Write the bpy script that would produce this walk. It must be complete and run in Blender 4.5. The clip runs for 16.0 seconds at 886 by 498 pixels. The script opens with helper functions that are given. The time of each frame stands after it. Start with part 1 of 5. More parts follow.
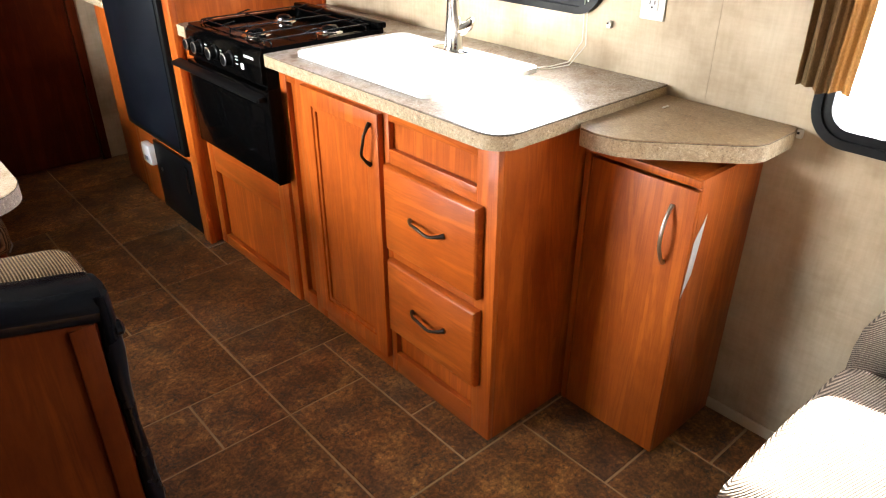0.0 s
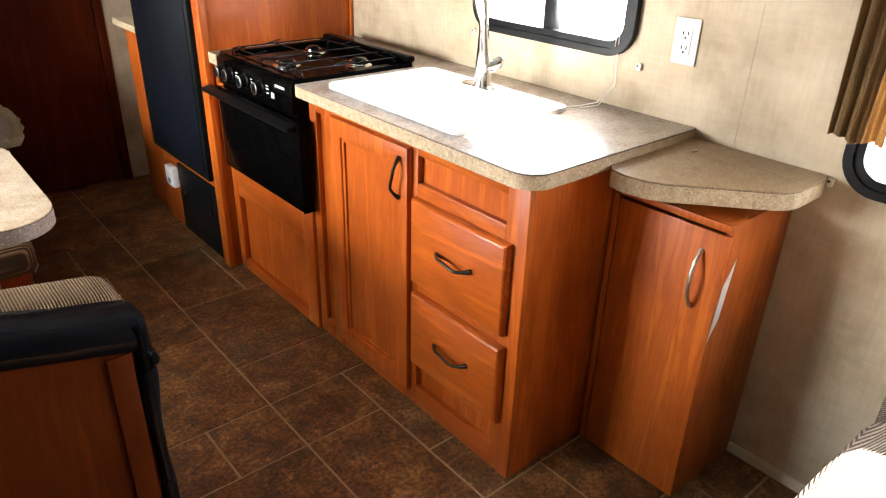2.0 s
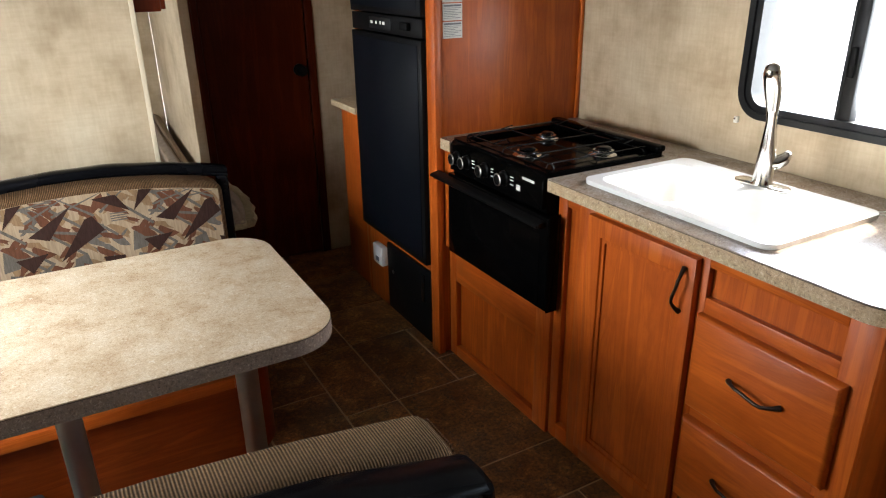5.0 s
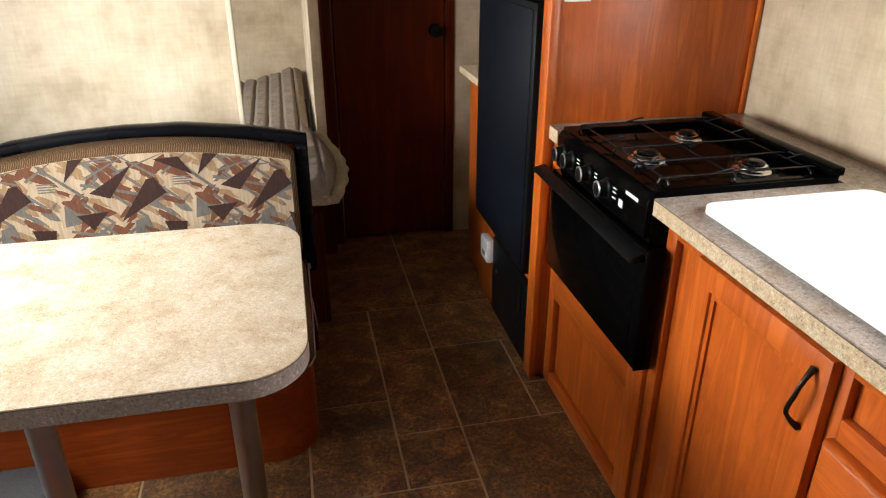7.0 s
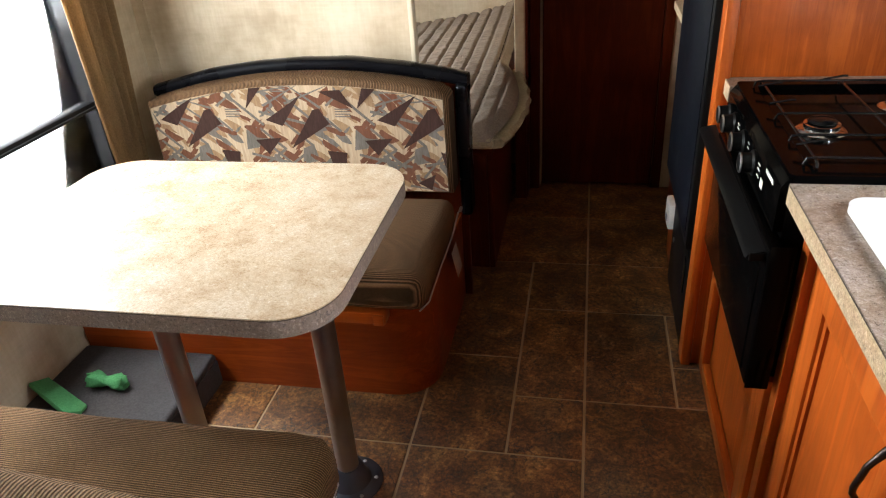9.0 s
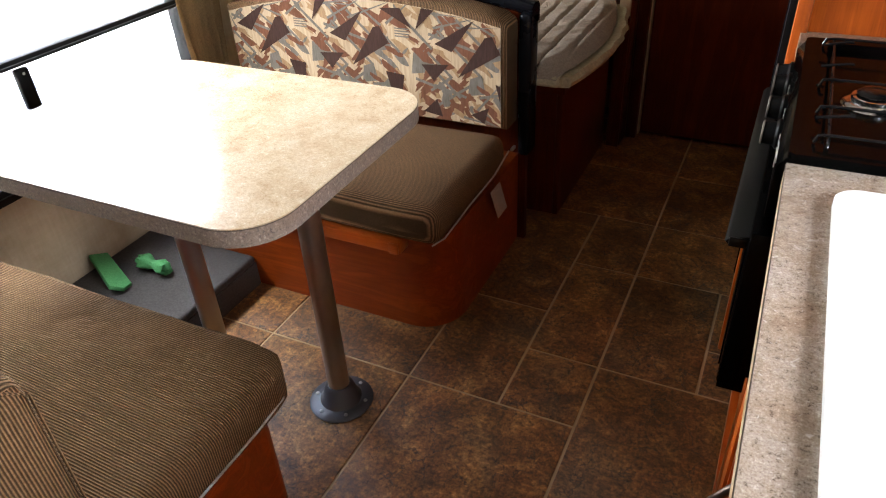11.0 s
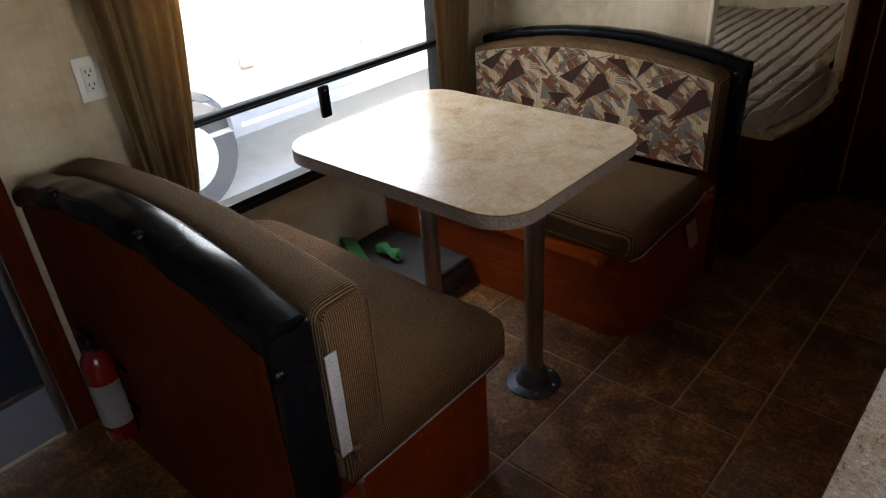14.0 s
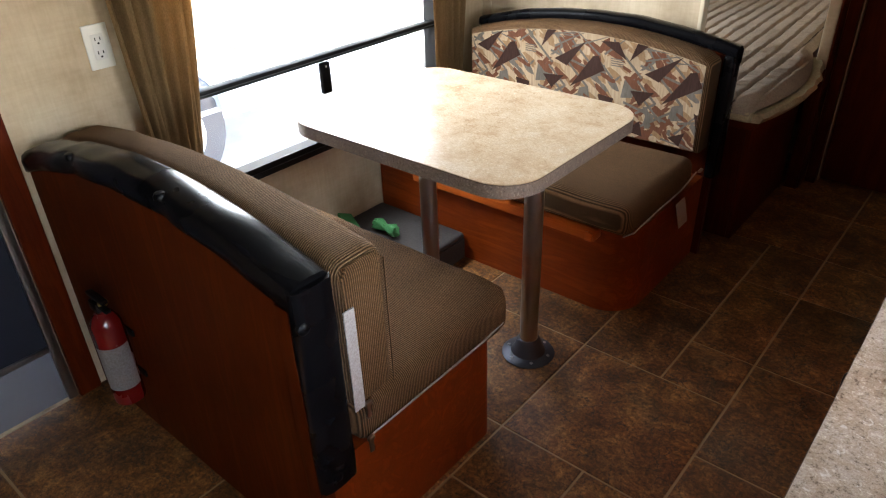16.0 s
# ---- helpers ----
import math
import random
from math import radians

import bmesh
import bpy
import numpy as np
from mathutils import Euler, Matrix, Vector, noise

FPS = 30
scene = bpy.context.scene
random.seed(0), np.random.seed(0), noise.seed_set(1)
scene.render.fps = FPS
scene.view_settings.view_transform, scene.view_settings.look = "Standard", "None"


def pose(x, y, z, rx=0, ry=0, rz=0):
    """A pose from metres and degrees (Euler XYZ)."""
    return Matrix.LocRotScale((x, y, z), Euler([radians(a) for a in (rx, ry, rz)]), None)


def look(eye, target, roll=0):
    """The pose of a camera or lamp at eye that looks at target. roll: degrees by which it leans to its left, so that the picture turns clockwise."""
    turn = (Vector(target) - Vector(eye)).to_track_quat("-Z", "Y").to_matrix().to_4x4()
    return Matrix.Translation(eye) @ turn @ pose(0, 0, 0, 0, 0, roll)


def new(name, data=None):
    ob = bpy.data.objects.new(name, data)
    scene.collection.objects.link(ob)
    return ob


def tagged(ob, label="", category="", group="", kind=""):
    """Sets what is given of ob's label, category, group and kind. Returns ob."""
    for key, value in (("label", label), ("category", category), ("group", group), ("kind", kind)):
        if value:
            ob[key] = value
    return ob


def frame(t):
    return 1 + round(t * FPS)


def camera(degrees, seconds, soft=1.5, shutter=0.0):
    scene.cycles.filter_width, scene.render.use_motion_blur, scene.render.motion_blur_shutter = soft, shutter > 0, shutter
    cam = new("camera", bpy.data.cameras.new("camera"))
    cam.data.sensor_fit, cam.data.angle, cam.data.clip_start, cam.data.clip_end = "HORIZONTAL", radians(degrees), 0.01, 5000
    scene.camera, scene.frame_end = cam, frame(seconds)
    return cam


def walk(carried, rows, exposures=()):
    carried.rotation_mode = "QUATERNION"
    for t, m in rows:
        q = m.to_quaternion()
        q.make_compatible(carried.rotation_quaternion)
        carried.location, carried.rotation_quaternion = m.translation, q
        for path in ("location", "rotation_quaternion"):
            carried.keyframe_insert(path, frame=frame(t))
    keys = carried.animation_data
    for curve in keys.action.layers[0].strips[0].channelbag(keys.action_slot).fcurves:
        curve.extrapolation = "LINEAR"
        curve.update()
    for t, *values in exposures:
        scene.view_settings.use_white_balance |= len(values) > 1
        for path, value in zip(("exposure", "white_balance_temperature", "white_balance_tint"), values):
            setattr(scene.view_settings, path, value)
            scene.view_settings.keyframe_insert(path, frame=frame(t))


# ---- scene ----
cam = camera(65.0, 16.0, 1.15)
PATH = [
    (0, (0.647, 0.802, 1.401), (1.806, 2.116, 0.436), 0.0),
    (0.5, (0.652, 0.799, 1.403), (1.816, 2.123, 0.459), 0.3),
    (1, (0.645, 0.806, 1.402), (1.815, 2.131, 0.465), 0.7),
    (1.5, (0.633, 0.816, 1.411), (1.796, 2.148, 0.476), 1.0),
    (2, (0.612, 0.84, 1.422), (1.779, 2.193, 0.524), 1.6),
    (2.5, (0.574, 0.894, 1.444), (1.718, 2.294, 0.587), 1.7),
    (3, (0.536, 0.977, 1.457), (1.671, 2.408, 0.643), 1.6),
    (3.5, (0.487, 1.061, 1.466), (1.633, 2.518, 0.714), 0.9),
    (4, (0.429, 1.124, 1.476), (1.526, 2.634, 0.758), 0.2),
    (4.5, (0.42, 1.153, 1.477), (1.43, 2.729, 0.773), -0.3),
    (4.7, (0.417, 1.177, 1.486), (1.385, 2.769, 0.76), -0.6),
    (6.8, (0.843, 1.461, 1.443), (1.299, 3.215, 0.598), -0.0),
    (7, (0.903, 1.489, 1.441), (1.29, 3.258, 0.591), 0.0),
    (7.5, (0.993, 1.553, 1.44), (1.194, 3.331, 0.547), 0.2),
    (8, (1.066, 1.588, 1.426), (1.138, 3.355, 0.492), -0.5),
    (8.5, (1.173, 1.592, 1.423), (1.059, 3.345, 0.466), -1.8),
    (8.7, (1.228, 1.588, 1.43), (0.977, 3.32, 0.461), -3.5),
    (10.8, (1.604, 1.766, 1.383), (0.877, 3.256, 0.265), -3.0),
    (11, (1.614, 1.76, 1.386), (0.852, 3.224, 0.255), -3.4),
    (11.5, (1.636, 1.703, 1.431), (0.81, 3.106, 0.27), -3.7),
    (12, (1.672, 1.67, 1.439), (0.761, 3.042, 0.304), -3.5),
    (12.5, (1.682, 1.637, 1.456), (0.676, 3.001, 0.393), -3.4),
    (13, (1.697, 1.564, 1.485), (0.596, 2.881, 0.46), -3.8),
    (13.5, (1.701, 1.472, 1.498), (0.516, 2.718, 0.476), -4.2),
    (14, (1.707, 1.389, 1.493), (0.524, 2.651, 0.49), -3.9),
    (14.5, (1.713, 1.336, 1.489), (0.553, 2.597, 0.457), -3.7),
    (15, (1.712, 1.309, 1.474), (0.588, 2.574, 0.407), -3.4),
    (15.5, (1.703, 1.295, 1.474), (0.592, 2.557, 0.39), -2.6),
    (16, (1.705, 1.286, 1.48), (0.578, 2.578, 0.449), -2.1),
]
EXPOSURE = [(0, 4.45), (1.5, 4.4), (3.5, 3.6), (4.5, 3.08), (4.7, 3.0), (7, 3.75), (8.7, 3.75), (11, 3.95), (12, 3.85), (12.5, 3.62), (13, 2.9), (13.5, 2.5), (14.5, 2.1), (15, 2.4), (15.5, 2.85), (16, 3.5)]
walk(cam, [(t, look(eye, target, roll)) for t, eye, target, roll in PATH], EXPOSURE)

# ---- world, sun, window light ----
SUN_DIR = Vector((-1.0, -0.03, -0.86)).normalized()
world = bpy.data.worlds.new("sky")
scene.world = world
world.use_nodes = True
wn = world.node_tree
sky = wn.nodes.new("ShaderNodeTexSky")
sky.sky_type = "NISHITA"
sky.sun_disc = False
sky.sun_elevation = math.asin(-SUN_DIR.z)
sky.sun_rotation = math.atan2(-SUN_DIR.x, -SUN_DIR.y)
wn.links.new(sky.outputs["Color"], wn.nodes["Background"].inputs["Color"])
wn.nodes["Background"].inputs["Strength"].default_value = 0.15

sun = new("sun", bpy.data.lights.new("sun", "SUN"))
sun.data.energy, sun.data.angle, sun.data.color = 3.4, radians(0.6), (1.0, 0.95, 0.86)
sun.matrix_world = look((9, 2, 9), Vector((9, 2, 9)) + SUN_DIR)


def window_lamp(name, eye, target, wide, high, watts, tint=(0.88, 0.945, 1.0)):
    lamp = new(name, bpy.data.lights.new(name, "AREA"))
    lamp.data.shape, lamp.data.size, lamp.data.size_y = "RECTANGLE", wide, high
    lamp.data.energy, lamp.data.color = watts, tint
    lamp.matrix_world = look(eye, target)
    return lamp


window_lamp("kitchen_window_light", (2.388, 2.31, 1.25), (1.0, 2.31, 1.2), 0.54, 0.33, 1.7)
window_lamp("sofa_window_light", (2.388, 0.9, 1.2), (1.0, 0.9, 1.1), 0.86, 0.56, 0.65)
window_lamp("dinette_window_light", (-0.325, 2.915, 1.21), (1.0, 2.915, 1.0), 1.20, 0.34, 4.2, (0.87, 0.94, 1.0))
window_lamp("bunk_window_light", (-0.325, 4.54, 1.12), (0.75, 4.50, 0.55), 0.58, 0.36, 2.0, (0.87, 0.94, 1.0))


# ---- materials ----
def grab(m, kind, **sets):
    n = m.node_tree.nodes.new(kind)
    for key, value in sets.items():
        n.inputs[key.replace("_", " ")].default_value = value
    return n


def fresh(name, rough=0.5, metal=0.0, coat=0.0, color=(0.5, 0.5, 0.5)):
    m = bpy.data.materials.new(name)
    m.use_nodes = True
    b = m.node_tree.nodes["Principled BSDF"]
    b.inputs["Roughness"].default_value = rough
    b.inputs["Metallic"].default_value = metal
    b.inputs["Coat Weight"].default_value = coat
    b.inputs["Coat Roughness"].default_value = 0.12
    b.inputs["Base Color"].default_value = (*color, 1)
    return m, b, m.node_tree.links


def coords(m, scale=(1, 1, 1), turn=(0, 0, 0), space="Object"):
    tc = m.node_tree.nodes.new("ShaderNodeTexCoord")
    mp = m.node_tree.nodes.new("ShaderNodeMapping")
    mp.inputs["Scale"].default_value = scale
    mp.inputs["Rotation"].default_value = turn
    m.node_tree.links.new(tc.outputs[space], mp.inputs["Vector"])
    return mp.outputs["Vector"]


def noise_of(m, vec, scale, detail=4.0, rough=0.55, warp=0.0):
    n = grab(m, "ShaderNodeTexNoise", Scale=scale, Detail=detail, Roughness=rough, Distortion=warp)
    m.node_tree.links.new(vec, n.inputs["Vector"])
    return n.outputs["Fac"]


def ramp(m, fac, *stops):
    r = m.node_tree.nodes.new("ShaderNodeValToRGB")
    while len(r.color_ramp.elements) < len(stops):
        r.color_ramp.elements.new(0.5)
    for e, (p, c) in zip(r.color_ramp.elements, stops):
        e.position, e.color = p, (*c, 1)
    m.node_tree.links.new(fac, r.inputs["Fac"])
    return r.outputs["Color"]


def mixed(m, fac, a, b, how="MIX"):
    n = m.node_tree.nodes.new("ShaderNodeMix")
    n.data_type, n.blend_type = "RGBA", how
    for slot, v in ((0, fac), (6, a), (7, b)):
        if isinstance(v, (int, float)):
            n.inputs[slot].default_value = v
        elif isinstance(v, tuple):
            n.inputs[slot].default_value = (*v, 1)
        else:
            m.node_tree.links.new(v, n.inputs[slot])
    return n.outputs[2]


def bumped(m, b, height, strength=0.3, distance=0.002):
    n = grab(m, "ShaderNodeBump", Strength=strength, Distance=distance)
    m.node_tree.links.new(height, n.inputs["Height"])
    m.node_tree.links.new(n.outputs["Normal"], b.inputs["Normal"])


def rand_of(m):
    return m.node_tree.nodes.new("ShaderNodeObjectInfo").outputs["Random"]


def rough_by(m, b, fac, lo, hi):
    n = grab(m, "ShaderNodeMapRange", To_Min=lo, To_Max=hi)
    m.node_tree.links.new(fac, n.inputs["Value"])
    m.node_tree.links.new(n.outputs["Result"], b.inputs["Roughness"])


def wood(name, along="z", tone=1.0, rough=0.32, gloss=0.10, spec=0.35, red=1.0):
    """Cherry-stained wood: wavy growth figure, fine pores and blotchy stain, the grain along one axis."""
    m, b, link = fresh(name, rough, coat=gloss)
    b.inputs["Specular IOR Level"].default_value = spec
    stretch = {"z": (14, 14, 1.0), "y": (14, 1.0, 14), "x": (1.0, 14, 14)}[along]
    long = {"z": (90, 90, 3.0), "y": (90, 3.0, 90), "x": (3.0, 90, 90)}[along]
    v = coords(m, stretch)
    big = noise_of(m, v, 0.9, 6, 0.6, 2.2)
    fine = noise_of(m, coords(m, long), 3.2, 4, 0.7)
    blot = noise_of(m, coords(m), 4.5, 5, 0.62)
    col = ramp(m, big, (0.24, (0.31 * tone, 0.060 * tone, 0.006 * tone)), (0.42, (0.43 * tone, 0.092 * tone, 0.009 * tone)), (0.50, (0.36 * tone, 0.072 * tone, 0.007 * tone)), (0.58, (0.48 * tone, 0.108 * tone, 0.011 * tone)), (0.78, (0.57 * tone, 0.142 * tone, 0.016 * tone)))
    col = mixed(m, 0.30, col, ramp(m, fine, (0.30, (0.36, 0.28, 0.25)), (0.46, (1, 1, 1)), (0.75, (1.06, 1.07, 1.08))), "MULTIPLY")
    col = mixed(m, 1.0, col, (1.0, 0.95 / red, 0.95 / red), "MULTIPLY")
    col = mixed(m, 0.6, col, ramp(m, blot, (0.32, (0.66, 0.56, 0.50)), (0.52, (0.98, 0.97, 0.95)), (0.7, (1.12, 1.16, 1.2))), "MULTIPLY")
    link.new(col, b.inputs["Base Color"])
    rough_by(m, b, fine, rough - 0.06, rough + 0.16)
    bumped(m, b, fine, 0.16, 0.0012)
    return m


def wallpaper():
    m, b, link = fresh("mottled_wallpaper", 0.62)
    v = coords(m)
    cloud = noise_of(m, v, 5.5, 6, 0.62)
    vert = noise_of(m, coords(m, (60, 60, 5)), 1.6, 4)
    horz = noise_of(m, coords(m, (7, 7, 70)), 1.4, 4)
    col = ramp(m, cloud, (0.28, (0.38, 0.285, 0.175)), (0.5, (0.53, 0.42, 0.28)), (0.72, (0.64, 0.535, 0.38)))
    col = mixed(m, 0.3, col, ramp(m, vert, (0.3, (0.72, 0.68, 0.62)), (0.65, (1, 1, 1))), "MULTIPLY")
    col = mixed(m, 0.25, col, ramp(m, horz, (0.3, (0.75, 0.70, 0.62)), (0.65, (1, 1, 1))), "MULTIPLY")
    link.new(col, b.inputs["Base Color"])
    bumped(m, b, vert, 0.08, 0.001)
    return m


def laminate(name, light, mid, dark, rough, cloudy=0.5, cloud_size=7):
    """Stone-look laminate: fine flecks of three sizes over soft golden clouds."""
    m, b, link = fresh(name, rough)
    v = coords(m)
    fleck = noise_of(m, v, 170, 5, 0.8)
    grain = noise_of(m, v, 420, 3, 0.7)
    chip = noise_of(m, v, 95, 2, 0.5, 1.2)
    cloud = noise_of(m, v, cloud_size, 8, 0.74, 0.2)
    col = ramp(m, fleck, (0.36, dark), (0.46, mid), (0.55, mid), (0.66, light))
    col = mixed(m, cloudy, col, ramp(m, cloud, (0.36, (0.62, 0.43, 0.25)), (0.50, (0.95, 0.86, 0.74)), (0.62, (1.08, 1.06, 1.04))), "MULTIPLY")
    col = mixed(m, 0.45, col, ramp(m, grain, (0.38, (0.50, 0.44, 0.38)), (0.58, (1.05, 1.05, 1.05))), "MULTIPLY")
    col = mixed(m, ramp(m, chip, (0.66, (0, 0, 0)), (0.72, (0.6, 0.6, 0.6))), col, light)
    link.new(col, b.inputs["Base Color"])
    rough_by(m, b, fleck, rough - 0.03, rough + 0.08)
    bumped(m, b, grain, 0.05, 0.0006)
    return m


def tile_mat():
    m, b, link = fresh("slate_brown_tile", 0.4)
    v = coords(m)
    cloud = noise_of(m, v, 10, 11, 0.76, 0.5)
    stain = noise_of(m, v, 75, 8, 0.82)
    grey = noise_of(m, v, 4.5, 6, 0.65, 0.4)
    col = ramp(m, cloud, (0.31, (0.042, 0.016, 0.005)), (0.45, (0.145, 0.060, 0.017)), (0.55, (0.24, 0.110, 0.033)), (0.67, (0.42, 0.222, 0.074)))
    col = mixed(m, ramp(m, grey, (0.52, (0, 0, 0)), (0.68, (0.5, 0.5, 0.5))), col, (0.080, 0.062, 0.040))
    col = mixed(m, 0.9, col, ramp(m, stain, (0.38, (0.16, 0.13, 0.11)), (0.47, (0.75, 0.72, 0.70)), (0.54, (1.2, 1.16, 1.08)), (0.62, (2.1, 2.0, 1.75))), "MULTIPLY")
    tint = ramp(m, rand_of(m), (0.0, (0.72, 0.72, 0.74)), (1.0, (1.1, 1.05, 0.98)))
    col = mixed(m, 0.8, col, tint, "MULTIPLY")
    warped = m.node_tree.nodes.new("ShaderNodeVectorMath")
    warped.operation = "ADD"
    wob = grab(m, "ShaderNodeTexNoise", Scale=22.0, Detail=6.0)
    wob2 = m.node_tree.nodes.new("ShaderNodeVectorMath")
    wob2.operation = "SCALE"
    wob2.inputs["Scale"].default_value = 0.11
    link.new(v, wob.inputs["Vector"])
    link.new(wob.outputs["Color"], wob2.inputs[0])
    link.new(v, warped.inputs[0])
    link.new(wob2.outputs["Vector"], warped.inputs[1])
    crack = grab(m, "ShaderNodeTexVoronoi", Scale=11.0)
    crack.feature = "DISTANCE_TO_EDGE"
    link.new(warped.outputs["Vector"], crack.inputs["Vector"])
    gate = noise_of(m, v, 7.5, 3)
    line = ramp(m, crack.outputs["Distance"], (0.0, (0, 0, 0)), (0.028, (1, 1, 1)))
    keep = ramp(m, gate, (0.47, (1, 1, 1)), (0.55, (0, 0, 0)))
    line = mixed(m, 1.0, line, keep, "LIGHTEN")
    col = mixed(m, 0.85, col, mixed(m, 1.0, line, (0.12, 0.1, 0.08), "LIGHTEN"), "MULTIPLY")
    link.new(col, b.inputs["Base Color"])
    rough_by(m, b, stain, 0.36, 0.62)
    both = mixed(m, 0.4, mixed(m, 0.4, cloud, stain), line)
    bumped(m, b, both, 0.75, 0.004)
    return m


def corduroy(name, axis, tone=(0.19, 0.106, 0.052), period=0.0050):
    """Ribbed upholstery; axis: the direction across the ribs."""
    m, b, link = fresh(name, 0.9)
    b.inputs["Specular IOR Level"].default_value = 0.1
    v = coords(m)
    w = grab(m, "ShaderNodeTexWave", Scale=1.0 / period / 1.0, Distortion=0.6, Detail=2.0, Detail_Scale=0.6)
    sc = m.node_tree.nodes.new("ShaderNodeVectorMath")
    sc.operation = "DOT_PRODUCT"
    sc.inputs[1].default_value = axis
    comb = m.node_tree.nodes.new("ShaderNodeCombineXYZ")
    link.new(v, sc.inputs[0])
    link.new(sc.outputs["Value"], comb.inputs["X"])
    w.wave_type, w.bands_direction = "BANDS", "X"
    w.inputs["Scale"].default_value = 0.314 / period
    link.new(comb.outputs["Vector"], w.inputs["Vector"])
    fibre = noise_of(m, v, 260, 3, 0.7)
    soil = noise_of(m, v, 8, 4)
    dark = tuple(c * 0.38 for c in tone)
    lite = tuple(min(1, c * 1.55) for c in tone)
    col = ramp(m, w.outputs["Fac"], (0.15, dark), (0.6, tone), (0.95, lite))
    col = mixed(m, 0.6, col, ramp(m, fibre, (0.32, (0.45, 0.42, 0.4)), (0.62, (1.0, 1.0, 1.0))), "MULTIPLY")
    col = mixed(m, 0.5, col, ramp(m, soil, (0.3, (0.6, 0.58, 0.56)), (0.65, (1, 1, 1))), "MULTIPLY")
    link.new(col, b.inputs["Base Color"])
    bumped(m, b, w.outputs["Fac"], 0.8, 0.003)
    return m


def cloth(name, color, scale=300, rough=0.9, streak=(1, 1, 1), thin=0.0):
    m, b, link = fresh(name, rough)
    b.inputs["Specular IOR Level"].default_value = 0.15
    v = coords(m, streak)
    f = noise_of(m, v, scale, 3, 0.7)
    s = noise_of(m, coords(m), 9, 4)
    col = mixed(m, 0.55, color, ramp(m, f, (0.3, (0.4, 0.38, 0.35)), (0.65, (1, 1, 1))), "MULTIPLY")
    col = mixed(m, 0.4, col, ramp(m, s, (0.3, (0.65, 0.63, 0.6)), (0.65, (1, 1, 1))), "MULTIPLY")
    link.new(col, b.inputs["Base Color"])
    bumped(m, b, f, 0.3, 0.001)
    if thin:
        tr = m.node_tree.nodes.new("ShaderNodeBsdfTranslucent")
        link.new(col, tr.inputs["Color"])
        mx = m.node_tree.nodes.new("ShaderNodeMixShader")
        mx.inputs["Fac"].default_value = thin
        link.new(b.outputs["BSDF"], mx.inputs[1])
        link.new(tr.outputs["BSDF"], mx.inputs[2])
        link.new(mx.outputs["Shader"], m.node_tree.nodes["Material Output"].inputs["Surface"])
    return m


def plain(name, color, rough=0.4, metal=0.0, coat=0.0, speck=0.25, scale=60, bump=0.06, spec=0.5):
    """One colour with faint soiling and uneven gloss."""
    m, b, link = fresh(name, rough, metal, coat)
    b.inputs["Specular IOR Level"].default_value = spec
    f = noise_of(m, coords(m), scale, 4, 0.6)
    s = noise_of(m, coords(m), 6, 4)
    col = mixed(m, speck, color, ramp(m, s, (0.3, (0.55, 0.53, 0.5)), (0.65, (1, 1, 1))), "MULTIPLY")
    link.new(col, b.inputs["Base Color"])
    rough_by(m, b, s, max(0.02, rough - 0.08), min(1, rough + 0.12))
    bumped(m, b, f, bump, 0.0008)
    return m


def glass():
    m, b, link = fresh("window_glass", 0.02)
    t = m.node_tree.nodes.new("ShaderNodeBsdfTransparent")
    g = grab(m, "ShaderNodeBsdfGlossy", Roughness=0.02)
    mx = m.node_tree.nodes.new("ShaderNodeMixShader")
    lw = grab(m, "ShaderNodeFresnel", IOR=1.3)
    link.new(lw.outputs["Fac"], mx.inputs["Fac"])
    link.new(t.outputs["BSDF"], mx.inputs[1])
    link.new(g.outputs["BSDF"], mx.inputs[2])
    link.new(mx.outputs["Shader"], m.node_tree.nodes["Material Output"].inputs["Surface"])
    return m


WOOD_UP = wood("cherry_wood_upright", "z")
WOOD_LEVEL = wood("cherry_wood_level", "y")
WOOD_CROSS = wood("cherry_wood_cross", "x")
# Cherry with the gloom of the unlit rear put into its tone.
WOOD_DIMMED = wood("dimmed_cherry_wood", "z", 0.20, 0.40, 0.0, 0.12, 1.6)
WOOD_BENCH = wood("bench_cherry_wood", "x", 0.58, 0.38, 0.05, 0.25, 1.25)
WOOD_PALE = wood("pale_cherry_laminate", "z", 1.12, 0.42, red=0.92)
# Same cherry as the cabinets; the bench back's dim light is in its tone.
WOOD_BACK_SHADED = wood("shaded_cherry_wood_back", "z", 0.22, 0.48, 0.0, 0.08, 1.3)
PAPER = wallpaper()
COUNTER = laminate("countertop_laminate", (0.52, 0.46, 0.42), (0.33, 0.275, 0.235), (0.13, 0.10, 0.08), 0.22, 0.6, 18)
EDGE = laminate("countertop_edge", (0.74, 0.63, 0.45), (0.50, 0.39, 0.25), (0.20, 0.145, 0.09), 0.45, 0.45, 40)
SLAB = laminate("tan_shelf_laminate", (0.50, 0.38, 0.24), (0.31, 0.21, 0.115), (0.14, 0.09, 0.05), 0.33, 0.6, 22)
GROOVE = laminate("dark_laminate_core", (0.14, 0.10, 0.07), (0.07, 0.05, 0.035), (0.03, 0.02, 0.015), 0.6, 0.4, 30)
TABLE = laminate("table_laminate", (0.64, 0.555, 0.44), (0.53, 0.43, 0.315), (0.38, 0.29, 0.19), 0.17, 0.6, 9)
TABLE_EDGE = laminate("table_edge_band", (0.42, 0.35, 0.29), (0.21, 0.165, 0.135), (0.07, 0.055, 0.05), 0.5, 0.4, 30)
TILE = tile_mat()
GROUT = plain("sandy_grout", (0.44, 0.30, 0.17), 0.85, speck=0.5, scale=200, bump=0.3)
CORD_Y = corduroy("brown_corduroy_seat", (0, 1, 0))
